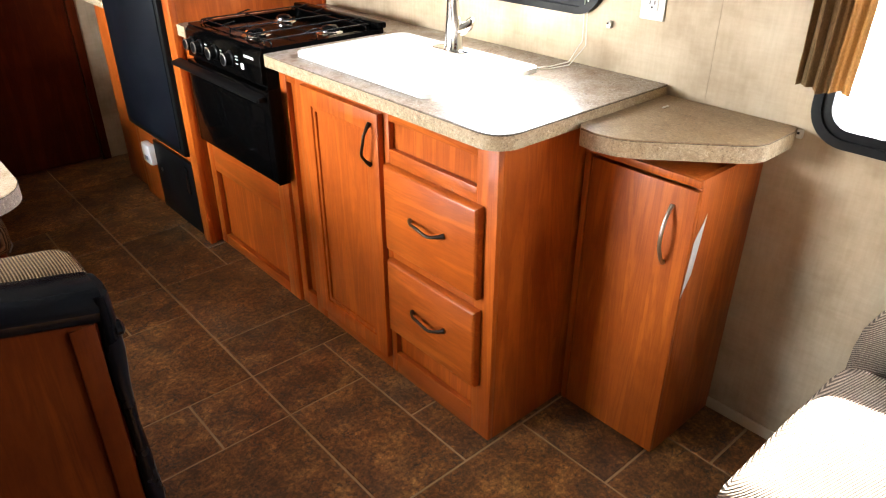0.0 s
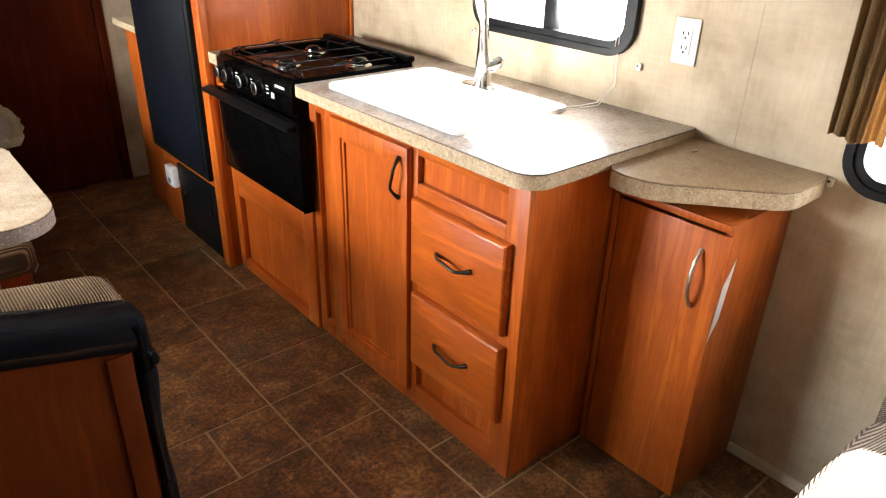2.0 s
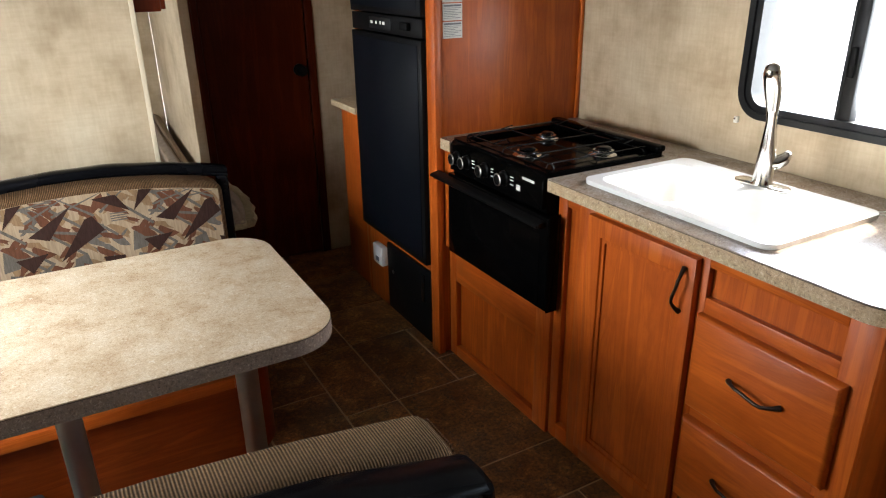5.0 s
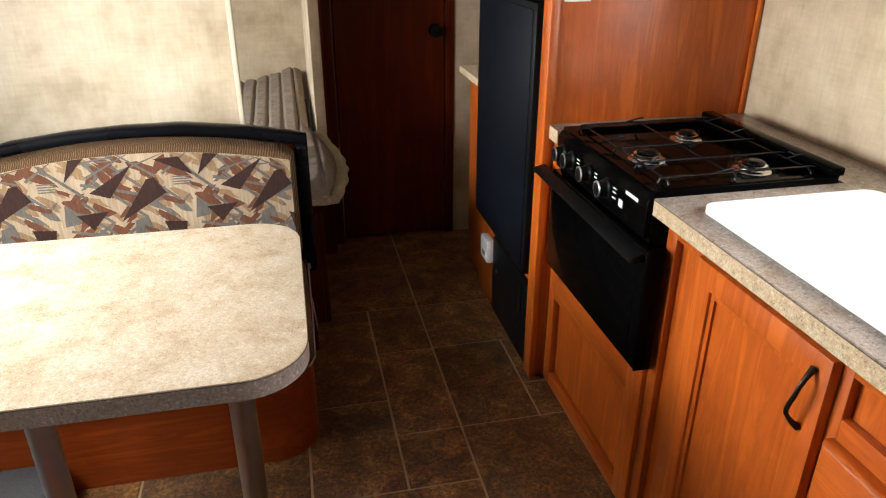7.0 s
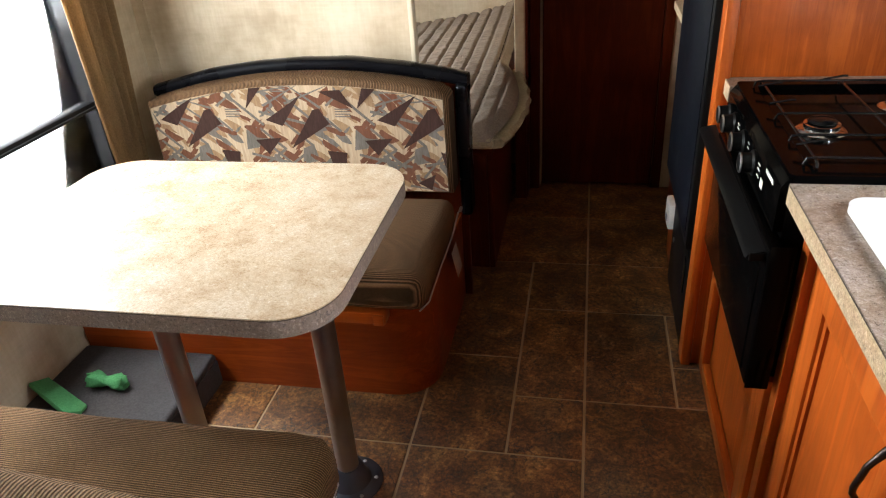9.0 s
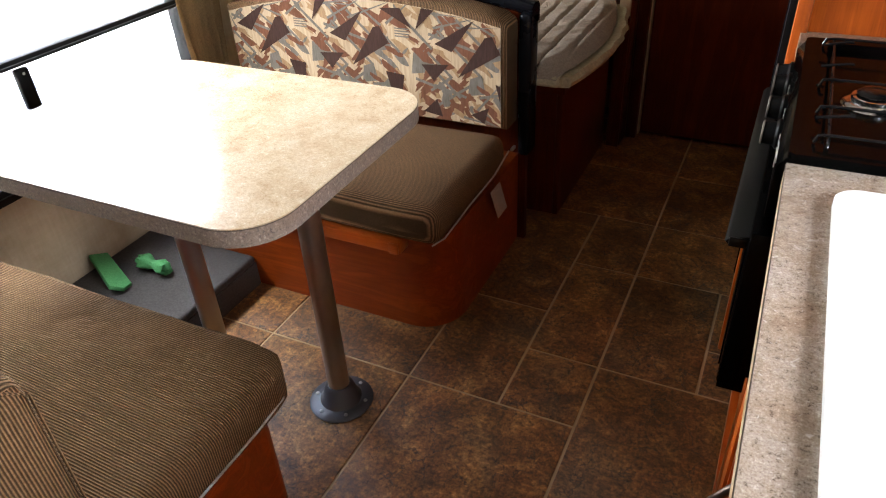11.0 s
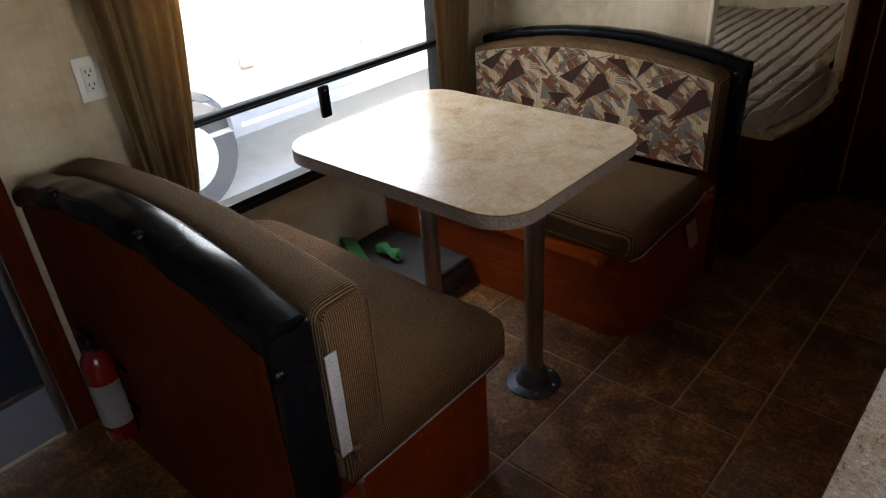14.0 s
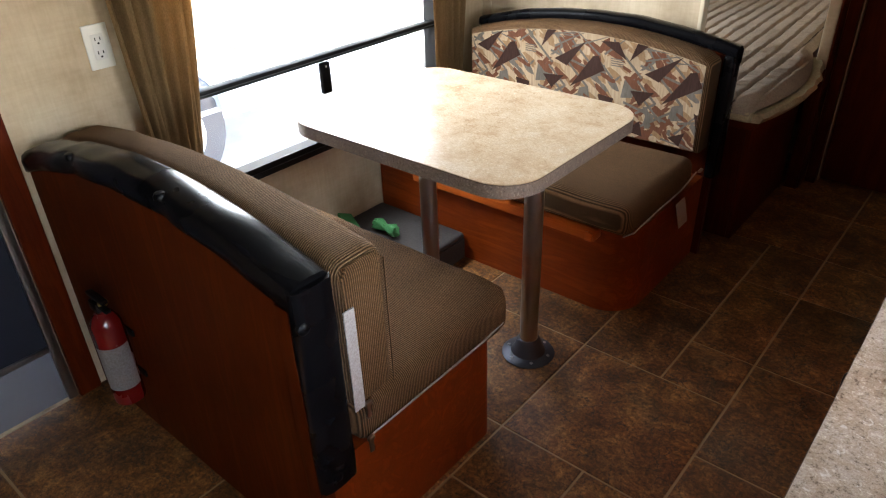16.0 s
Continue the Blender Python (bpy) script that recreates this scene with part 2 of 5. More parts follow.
CORD_X = corduroy("brown_corduroy_back", (1, 0, 0), (0.21, 0.125, 0.066))
CORD_FAR = corduroy("brown_corduroy_far", (1, 0, 0), (0.15, 0.083, 0.040), 0.0048)
CORD_SOFA = corduroy("grey_brown_corduroy", (0.2, 1, 1), (0.36, 0.29, 0.235), 0.0048)
CREAM = cloth("cream_upholstery", (0.40, 0.29, 0.185), 130, streak=(1, 1, 0.06))
PRINT_DARK = cloth("dark_brown_print", (0.042, 0.019, 0.014), 200, streak=(1, 1, 0.15))
PRINT_RUST = cloth("rust_print", (0.135, 0.052, 0.026), 200, streak=(1, 1, 0.15))
PRINT_GREY = cloth("grey_olive_print", (0.135, 0.118, 0.098), 200, streak=(1, 1, 0.15))
PRINT_TAN = cloth("tan_print", (0.27, 0.165, 0.085), 200, streak=(1, 1, 0.15))
VINYL = plain("black_vinyl", (0.004, 0.004, 0.005), 0.24, scale=40, bump=0.4, spec=0.12)
ENAMEL = plain("black_enamel", (0.0015, 0.0015, 0.0015), 0.10, scale=30, bump=0.02, spec=0.03)
OVEN_GLASS = plain("black_oven_glass", (0.0015, 0.0015, 0.0015), 0.07, scale=20, bump=0.0, spec=0.04)
BLACK = plain("black_plastic", (0.005, 0.005, 0.005), 0.36, scale=200, bump=0.1, spec=0.08)
CAST = plain("cast_iron", (0.006, 0.006, 0.006), 0.20, scale=160, bump=0.1, spec=0.35)
FRIDGE = plain("black_refrigerator_panel", (0.0035, 0.0045, 0.007), 0.42, scale=400, bump=0.15, spec=0.08)
FRAME = plain("black_window_frame", (0.006, 0.006, 0.0065), 0.4, spec=0.25)
CHROME = plain("chrome", (0.78, 0.77, 0.75), 0.13, 1.0, speck=0.1)
STEEL = plain("brushed_steel", (0.42, 0.40, 0.37), 0.33, 1.0, speck=0.4)
FLANGE = plain("grey_cast_socket", (0.075, 0.078, 0.092), 0.38, 0.6, speck=0.5)
BRONZE = plain("dark_bronze", (0.045, 0.032, 0.026), 0.32, 0.8)
NICKEL = plain("satin_nickel", (0.62, 0.58, 0.52), 0.28, 1.0)
SINK = plain("white_sink_plastic", (0.80, 0.79, 0.77), 0.22, speck=0.08)
WHITE = plain("white_plastic", (0.76, 0.74, 0.68), 0.38, speck=0.12)
PAPERCARD = plain("white_card", (0.72, 0.70, 0.66), 0.8, speck=0.15)
INK = plain("printing_ink", (0.16, 0.16, 0.17), 0.7)
CREAM_TRIM = plain("cream_vinyl_trim", (0.66, 0.56, 0.40), 0.5)
# White greyed down so the unseen ceiling bounces less light; also on the blind.
CEIL = plain("greyed_white_panel", (0.30, 0.28, 0.25), 0.7, speck=0.2)
CURTAIN = cloth("brown_woven_curtain", (0.36, 0.235, 0.115), 330, thin=0.50, streak=(1, 1, 0.5))
QUILT = cloth("taupe_quilted_cover", (0.32, 0.25, 0.19), 180)
FOAM = cloth("yellowed_foam", (0.46, 0.38, 0.24), 90)
LINER = cloth("white_liner", (0.50, 0.47, 0.45), 200)
CARPET = cloth("grey_carpet", (0.085, 0.076, 0.074), 150)
GREEN = cloth("green_sponge", (0.10, 0.34, 0.13), 200)
RED = plain("red_enamel", (0.15, 0.006, 0.005), 0.25, coat=0.3)
BRASS = plain("brass", (0.55, 0.40, 0.13), 0.3, 1.0)
DOOR_SLATE = plain("slate_blue_door", (0.014, 0.018, 0.030), 0.45)
DOOR_GREY = plain("grey_kick_panel", (0.22, 0.23, 0.26), 0.5)
ALU = plain("aluminium", (0.42, 0.42, 0.42), 0.35, 1.0)
GLASS = glass()
GROUND = plain("pale_gravel", (0.78, 0.76, 0.73), 0.95, speck=0.3, scale=40, bump=0.6)
COACH_WHITE = plain("white_coach_paint", (0.66, 0.66, 0.65), 0.45)
COACH_ORANGE = plain("faded_orange_stripe", (0.50, 0.345, 0.285), 0.6)
COACH_BLUE = plain("grey_blue_skirt", (0.40, 0.43, 0.48), 0.6)
RUBBER = plain("dusty_grey_rubber", (0.11, 0.11, 0.12), 0.8)
CORD_WHITE = plain("white_cord", (0.70, 0.66, 0.58), 0.7)


# ---- building helpers ----
def box(bm, x0, x1, y0, y1, z0, z1, bevel=0.0, seg=2):
    made = bmesh.ops.create_cube(bm, size=1.0)["verts"]
    for v in made:
        v.co = ((x0 + x1) / 2 + v.co.x * (x1 - x0), (y0 + y1) / 2 + v.co.y * (y1 - y0), (z0 + z1) / 2 + v.co.z * (z1 - z0))
    if bevel:
        edges = list({e for v in made for e in v.link_edges})
        bmesh.ops.bevel(bm, geom=edges, offset=bevel, segments=seg, profile=0.5, affect="EDGES")
    return bm


def boxed(*a, **k):
    return box(bmesh.new(), *a, **k)


def ring(center, axis, r, seg, squash=1.0):
    axis = Vector(axis).normalized()
    side = axis.orthogonal().normalized()
    up = axis.cross(side)
    return [Vector(center) + side * math.cos(2 * math.pi * i / seg) * r + up * math.sin(2 * math.pi * i / seg) * r * squash for i in range(seg)]


def sweep(bm, stations, seg=12, caps=True):
    """A round tube through (point, radius) stations."""
    pts = [Vector(p) for p, _ in stations]
    loops, side = [], None
    for i, (p, r) in enumerate(stations):
        d = (pts[min(i + 1, len(pts) - 1)] - pts[max(i - 1, 0)]).normalized()
        side = (d.orthogonal() if side is None else side - d * side.dot(d)).normalized()
        up = d.cross(side)
        loops.append([bm.verts.new(pts[i] + (side * math.cos(2 * math.pi * k / seg) + up * math.sin(2 * math.pi * k / seg)) * r) for k in range(seg)])
    for a, b in zip(loops, loops[1:]):
        for k in range(seg):
            f = bm.faces.new((a[k], a[(k + 1) % seg], b[(k + 1) % seg], b[k]))
            f.smooth = True
    if caps:
        bm.faces.new(loops[0][::-1])
        bm.faces.new(loops[-1])
    return bm


def rod(pts, r, seg=8):
    return sweep(bmesh.new(), [(p, r) for p in pts], seg)


def prism(bm, outline, axis, a, b, bevel=0.0, seg=2):
    """A flat outline pushed along an axis. Outline in the other two axes, in xyz order."""
    def at(u, v, w):
        return {"x": (w, u, v), "y": (u, w, v), "z": (u, v, w)}[axis]
    lo = [bm.verts.new(at(u, v, a)) for u, v in outline]
    hi = [bm.verts.new(at(u, v, b)) for u, v in outline]
    n = len(outline)
    new_faces = [bm.faces.new(lo[::-1]), bm.faces.new(hi)]
    for i in range(n):
        new_faces.append(bm.faces.new((lo[i], lo[(i + 1) % n], hi[(i + 1) % n], hi[i])))
    bmesh.ops.recalc_face_normals(bm, faces=new_faces)
    if bevel:
        edges = [e for f in new_faces[:2] for e in f.edges]
        bmesh.ops.bevel(bm, geom=edges, offset=bevel, segments=seg, profile=0.5, affect="EDGES")
    return bm


def rounded(u0, u1, v0, v1, r, seg=6, corners=(1, 1, 1, 1)):
    """A rectangle's outline with rounded corners: lower left, lower right, upper right, upper left."""
    out = []
    for (cu, cv, s), on in zip(((u0 + r, v0 + r, 180), (u1 - r, v0 + r, 270), (u1 - r, v1 - r, 0), (u0 + r, v1 - r, 90)), corners):
        if on:
            out += [(cu + r * math.cos(radians(s + 90 * i / seg)), cv + r * math.sin(radians(s + 90 * i / seg))) for i in range(seg + 1)]
        else:
            out.append((u0 if cu < (u0 + u1) / 2 else u1, v0 if cv < (v0 + v1) / 2 else v1))
    return out


def ring_frame(bm, outer, inner, axis, a, b):
    """A frame between two outlines of equal count, pushed along an axis."""
    def at(p, w):
        return {"x": (w, p[0], p[1]), "y": (p[0], w, p[1]), "z": (p[0], p[1], w)}[axis]
    rows = [[bm.verts.new(at(p, w)) for p in line] for line, w in ((outer, a), (outer, b), (inner, b), (inner, a))]
    n = len(outer)
    made = []
    for j in range(4):
        for i in range(n):
            made.append(bm.faces.new((rows[j][i], rows[j][(i + 1) % n], rows[(j + 1) % 4][(i + 1) % n], rows[(j + 1) % 4][i])))
    bmesh.ops.recalc_face_normals(bm, faces=made)
    return bm


def lathe(bm, center, profile, seg=24, axis="z"):
    """Turned shape from (radius, height) pairs."""
    cx, cy, cz = center
    loops = []
    for r, h in profile:
        loop = []
        for k in range(seg):
            c, s = math.cos(2 * math.pi * k / seg) * r, math.sin(2 * math.pi * k / seg) * r
            loop.append(bm.verts.new({"z": (cx + c, cy + s, cz + h), "x": (cx + h, cy + c, cz + s), "y": (cx + c, cy + h, cz + s)}[axis]))
        loops.append(loop)
    made = []
    for a, b in zip(loops, loops[1:]):
        for k in range(seg):
            f = bm.faces.new((a[k], a[(k + 1) % seg], b[(k + 1) % seg], b[k]))
            f.smooth = True
            made.append(f)
    made += [bm.faces.new(loops[0][::-1]), bm.faces.new(loops[-1])]
    bmesh.ops.recalc_face_normals(bm, faces=made)
    return bm


def holed_wall(axis, a, b, u0, u1, v0, v1, holes):
    """A slab across an axis from a to b, with rectangular holes (u0, u1, v0, v1) that go through."""
    bm = bmesh.new()
    us = sorted({u0, u1, *(h[0] for h in holes), *(h[1] for h in holes)})
    vs = sorted({v0, v1, *(h[2] for h in holes), *(h[3] for h in holes)})
    at = (lambda u, v, w: (w, u, v)) if axis == "x" else (lambda u, v, w: (u, w, v))

    def solid(i, j):
        if not (0 <= i < len(us) - 1 and 0 <= j < len(vs) - 1):
            return False
        u, v = (us[i] + us[i + 1]) / 2, (vs[j] + vs[j + 1]) / 2
        return not any(h[0] < u < h[1] and h[2] < v < h[3] for h in holes)

    def quad(*ps):
        bm.faces.new([bm.verts.new(p) for p in ps])

    for i in range(len(us) - 1):
        for j in range(len(vs) - 1):
            if solid(i, j):
                p, q, r, s = us[i], us[i + 1], vs[j], vs[j + 1]
                for w in (a, b):
                    quad(at(p, r, w), at(q, r, w), at(q, s, w), at(p, s, w))
                for (di, dj), e in (((-1, 0), ((p, r), (p, s))), ((1, 0), ((q, r), (q, s))), ((0, -1), ((p, r), (q, r))), ((0, 1), ((p, s), (q, s)))):
                    if not solid(i + di, j + dj):
                        quad(at(*e[0], a), at(*e[1], a), at(*e[1], b), at(*e[0], b))
    bmesh.ops.remove_doubles(bm, verts=bm.verts, dist=1e-5)
    bmesh.ops.recalc_face_normals(bm, faces=bm.faces)
    return bm


def mesh_object(name, bm, material, shift=(0, 0, 0), smooth=0.0):
    bmesh.ops.translate(bm, verts=bm.verts, vec=-Vector(shift))
    me = bpy.data.meshes.new(name)
    bm.to_mesh(me)
    bm.free()
    for m in material if isinstance(material, (list, tuple)) else (material,):
        me.materials.append(m)
    if smooth:
        me.polygons.foreach_set("use_smooth", [True] * len(me.polygons))
        me.set_sharp_from_angle(angle=radians(smooth))
    return new(name, me)


ROOTS = {}


def thing(name, at, label, category, group=""):
    ob = new(name)
    ob.location = at
    ob.empty_display_size = 0.05
    ROOTS[ob] = Vector(at)
    return tagged(ob, label, category, group)


def part(name, bm, material, parent, label="", smooth=40.0):
    """Links a bmesh, made in world metres, as one mesh under a thing or a part."""
    ob = mesh_object(name, bm, material, ROOTS[parent], smooth)
    ob.parent = parent
    ROOTS[ob] = ROOTS[parent]
    if label:
        tagged(ob, label)
    return ob


def solo(name, bm, material, at, label, category, group="", smooth=40.0):
    ob = mesh_object(name, bm, material, at, smooth)
    ob.location = at
    ROOTS[ob] = Vector(at)
    return tagged(ob, label, category, group)


def setting(name, bm, material, label, category, smooth=0.0):
    ob = mesh_object(name, bm, material, (0, 0, 0), smooth)
    ROOTS[ob] = Vector((0, 0, 0))
    return tagged(ob, label, category, kind="structure")


# ---- the shell ----
WALL_X, DIN_X, BACK_Y, FRONT_Y, TOP = 2.283, -0.26, 4.70, -1.6, 2.02
K_WIN = (1.989, 2.637, 1.038, 1.455)
S_WIN = (0.413, 1.392, 0.853, 1.522)
B_WIN = (4.22, 4.86, 0.91, 1.33)
BUNK_Y = 5.46
D_WIN = (2.27, 3.56, 0.452, 1.42)


def inset(w, d):
    return (w[0] + d, w[1] - d, w[2] + d, w[3] - d)


setting("wall_east", holed_wall("x", WALL_X, WALL_X + 0.05, FRONT_Y, 5.5, -0.05, TOP, [inset(K_WIN, 0.026), inset(S_WIN, 0.026)]), PAPER,
        "mottled beige papered wall behind the kitchen counter", "wall")
setting("wall_west", holed_wall("x", DIN_X - 0.05, DIN_X, FRONT_Y, 5.5, -0.05, TOP, [inset(D_WIN, 0.026), inset(B_WIN, 0.026), (0.95, 1.755, 0.0, 1.92)]), PAPER,
        "mottled beige papered wall behind the dinette", "wall")
setting("wall_north", holed_wall("y", BACK_Y, BACK_Y + 0.04, 1.0455, WALL_X, 0.0, TOP, [(1.105, 1.62, 0.0, 1.93)]), PAPER,
        "papered end wall with the bathroom doorway", "wall")
# The front wall is out of view; its dark colour keeps bounce light down.
setting("wall_south", boxed(DIN_X, WALL_X, FRONT_Y - 0.05, FRONT_Y, 0, TOP), WOOD_DIMMED, "unseen plain wall closing the front, coloured dark to cut bounce light", "wall")
setting("ceiling", boxed(DIN_X - 0.05, WALL_X + 0.05, FRONT_Y - 0.05, 5.5, TOP, TOP + 0.05), CEIL, "unseen plain ceiling panel, greyed to cut bounce light", "ceiling")
setting("wall_bath", boxed(1.0455, WALL_X, 4.96, 5.0, 0, TOP), PAPER, "plain wall closing the bathroom behind its door", "wall")
setting("wall_bunk_head", boxed(DIN_X, 1.0, BUNK_Y, BUNK_Y + 0.04, 0, TOP), PAPER, "papered end wall behind the bunk mattress", "wall")
partition = setting("wall_partition", boxed(DIN_X, 0.728, 3.87, 3.905, 0.0, TOP), PAPER, "papered partition between the dinette and the bunk", "wall")
part("edge_trim", boxed(0.728, 0.744, 3.865, 3.91, 0.0, TOP, 0.003), CREAM_TRIM, partition, "cream vinyl edge strip")
post = setting("wall_bunk_end", boxed(1.0, 1.045, 4.56, BUNK_Y, 0.0, TOP, 0.004), PAPER, "papered side wall between the bunk and the bathroom", "wall")
# Added board: stands in for the shade on the wall's foot below the mattress.
part("lower_board", boxed(0.9995, 1.050, 4.542, 4.5595, 0.0, 0.56, 0.003), WOOD_DIMMED, post, "added dark board in place of the shade below the mattress")
part("side_board", boxed(1.0455, 1.0545, 4.56, 4.654, 0.0, TOP, 0.002), WOOD_DIMMED, post, "wood jamb board, shade put into its colour")
part("corner_trim", boxed(1.0555, 1.100, 4.655, 4.698, 0.0, TOP, 0.004), WOOD_DIMMED, post, "wood corner trim, shade put into its colour")
setting("baseboard", boxed(WALL_X - 0.008, WALL_X - 0.001, 0.95, 1.474, 0.0, 0.035, 0.003), CREAM_TRIM, "low tan baseboard strip under the window", "baseboard")
for y in (1.655, 3.62):
    setting("seam_trim", boxed(WALL_X - 0.001, WALL_X + 0.001, y, y + 0.004, 0.91 if y > 3 else 0.88, TOP), PAPER, "thin vertical wallpaper panel seam", "trim")
setting("seam_trim", boxed(-0.225, -0.21, 3.864, 3.8699, 0.5, TOP), PAPER, "thin vertical wallpaper panel seam", "trim")


def rv_window(name, w, x, inward, split, label):
    """A black framed window in a wall across x; split: 'up' for a sliding pair, 'bar' for a low hinged sash."""
    s = 1 if inward < 0 else -1
    face, back = x - s * 0.022, x + s * 0.045
    root = setting(name, ring_frame(bmesh.new(), rounded(*w, 0.085, 8), rounded(*inset(w, 0.02), 0.068, 8), "x", face, x - s * 0.001), FRAME, label, "window", 30)
    inner = ring_frame(bmesh.new(), rounded(*inset(w, 0.0195), 0.068, 8), rounded(*inset(w, 0.040), 0.05, 8), "x", face + s * 0.008, back)
    part("inner_frame", inner, FRAME, root, smooth=30)
    g = inset(w, 0.030)
    if split == "up":
        mid = (g[0] + g[1]) / 2
        for y0, y1, dx in ((g[0], mid + 0.012, 0.012), (mid - 0.012, g[1], 0.026)):
            pane = part("pane", boxed(x + s * dx, x + s * (dx + 0.004), y0, y1, g[2], g[3]), GLASS, root, "clear sliding glass pane")
            pane.visible_shadow = False
        part("meeting_rail", boxed(min(x - s * 0.004, x + s * 0.03), max(x - s * 0.004, x + s * 0.03), mid - 0.022, mid + 0.012, g[2], g[3], 0.003), FRAME, root)
        part("sash_rail", boxed(min(x, x + s * 0.02), max(x, x + s * 0.02), mid + 0.014, mid + 0.024, g[2], g[3], 0.002), FRAME, root, "thin black sash edge")
        part("latch", boxed(min(x - s * 0.014, x - s * 0.003), max(x - s * 0.014, x - s * 0.003), mid - 0.012, mid + 0.006, 1.19, 1.27, 0.004), BLACK, root, "small black sliding latch")
    else:
        z = 0.788
        for z0, z1 in ((g[2], z), (z, g[3])):
            pane = part("pane", boxed(min(x + s * 0.02, x + s * 0.024), max(x + s * 0.02, x + s * 0.024), g[0], g[1], z0, z1), GLASS, root, "dusty glass pane")
            pane.visible_shadow = False
        if split == "bar":
            lo, hi = sorted((x - s * 0.012, x + s * 0.03))
            part("cross_rail", boxed(lo, hi, g[0], g[1], z - 0.008, z + 0.016, 0.004), FRAME, root)
            part("rail_lip", boxed(*sorted((x - s * 0.022, x - s * 0.011)), g[0], g[1], z - 0.004, z + 0.004, 0.002), FRAME, root)
            lat = part("latch", boxed(*sorted((x - s * 0.026, x - s * 0.004)), 2.885, 2.925, 0.665, z - 0.009, 0.006), BLACK, root, "black vent latch")
            part("latch_screw", lathe(bmesh.new(), (x - s * 0.027, 2.905, 0.765), [(0.004, 0), (0.004, s * 0.002)], 8, "x"), ALU, lat)
    return root


rv_window("window_1", K_WIN, WALL_X, -1, "up", "black-framed sliding window with rounded corners over the sink")
rv_window("window_2", S_WIN, WALL_X, -1, "one", "black-framed window with rounded corners above the sofa")
rv_window("window_3", D_WIN, DIN_X, 1, "bar", "wide black-framed window with a hinged lower vent beside the dinette")

rv_window("window_4", B_WIN, DIN_X, 1, "one", "small black-framed window beside the bunk")

# entry door, closed
door = setting("door_1", boxed(DIN_X - 0.035, DIN_X - 0.004, 0.985, 1.745, 0.205, 1.90, 0.004), DOOR_SLATE, "closed entry door with a dark slate-blue inner panel", "door")
part("kick_panel", boxed(DIN_X - 0.035, DIN_X - 0.006, 0.985, 1.745, 0.005, 0.19, 0.003), DOOR_GREY, door, "pale grey kick panel")
part("kick_rail", boxed(DIN_X - 0.034, DIN_X + 0.004, 0.985, 1.745, 0.188, 0.207, 0.003), ALU, door, "aluminium cross rail")
part("door_frame", boxed(DIN_X - 0.04, DIN_X + 0.008, 1.744, 1.772, 0.0, 1.93, 0.004), ALU, door, "aluminium jamb")
part("door_frame", boxed(DIN_X - 0.04, DIN_X + 0.008, 0.945, 0.985, 0.0, 1.93, 0.004), ALU, door, "aluminium jamb")
part("door_head", boxed(DIN_X - 0.04, DIN_X + 0.008, 0.985, 1.744, 1.90, 1.93, 0.004), ALU, door, "aluminium head")
setting("trim", boxed(DIN_X + 0.0005, DIN_X + 0.02, 1.774, 1.842, 0.0, TOP, 0.004), WOOD_DIMMED, "red-brown wooden casing beside the entry door", "trim")

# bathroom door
# Door colour carries the dimness of the rear aisle.
bath = setting("door_2", boxed(1.11, 1.612, 4.702, 4.735, 0.012, 1.925, 0.004), WOOD_DIMMED, "closed cherry bathroom door, dimness put into its colour, with a black knob", "door")
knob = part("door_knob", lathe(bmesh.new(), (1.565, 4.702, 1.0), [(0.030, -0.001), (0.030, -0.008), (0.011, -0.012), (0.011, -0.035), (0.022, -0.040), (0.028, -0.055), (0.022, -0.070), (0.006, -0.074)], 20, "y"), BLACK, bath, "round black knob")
part("casing", boxed(1.613, 1.655, 4.688, 4.701, 0.0, 1.96, 0.003), WOOD_DIMMED, bath)

# ---- floor ----
TX = (-0.26, 0.19, 0.39, 0.62, 0.86, 1.128, 1.335, 1.597, 1.815, 2.08, 2.283)
TY = (4.96, 4.36, 3.97, 3.65, 3.37, 3.19, 2.957, 2.72, 2.486, 2.255, 2.02, 1.785, 1.49, 1.345, 1.10, 0.865, 0.63, 0.395, 0.16, -0.3, -0.9, -1.6)
PLAN = """
aabbccddee
ffgghhjjkk
llggnhmmkk
llggnpqrrr
uuttCpqsss
vuttCBEEyy
xxwwAAEEyy
xxwwAAFFFz
001123GHHz
001144IHHz
556644IJJz
556677KKLM
996677KKNM
99bbaaccNN
ddbbeeffNN
ddggeehhii
jjggkkhhii
jjllkkmmnn
oollppmmnn
ooqqpprrss
ttqquurrss
"""
floor = setting("floor", boxed(DIN_X - 0.05, WALL_X + 0.05, FRONT_Y - 0.05, 5.5, -0.06, -0.0035), GROUT, "brown slate-look tile floor with sandy grout joints", "floor")

# ---- kitchen ----
FACE = 1.690


def pull(name, parent, y0, z0, y1, z1, x, mat, reach=0.026, r=0.0042):
    """An arched bar handle between two points on a front at x."""
    a, b = Vector((x, y0, z0)), Vector((x, y1, z1))
    pts = []
    for i in range(13):
        u = i / 12
        lift = min(1.0, math.sin(math.pi * u) * 1.35) ** 0.8
        wave = 0.006 * math.sin(2 * math.pi * u)
        p = a.lerp(b, u) + Vector((-reach * lift - 0.002, 0, 0))
        d = (b - a).normalized()
        p += Vector((0, d.z, -d.y)) * wave
        pts.append((p, r * (1.7 if i in (0, 12) else 1.25 if i in (1, 11) else 1.0)))
    return part(name, sweep(bmesh.new(), pts, 10), mat, parent, smooth=60)


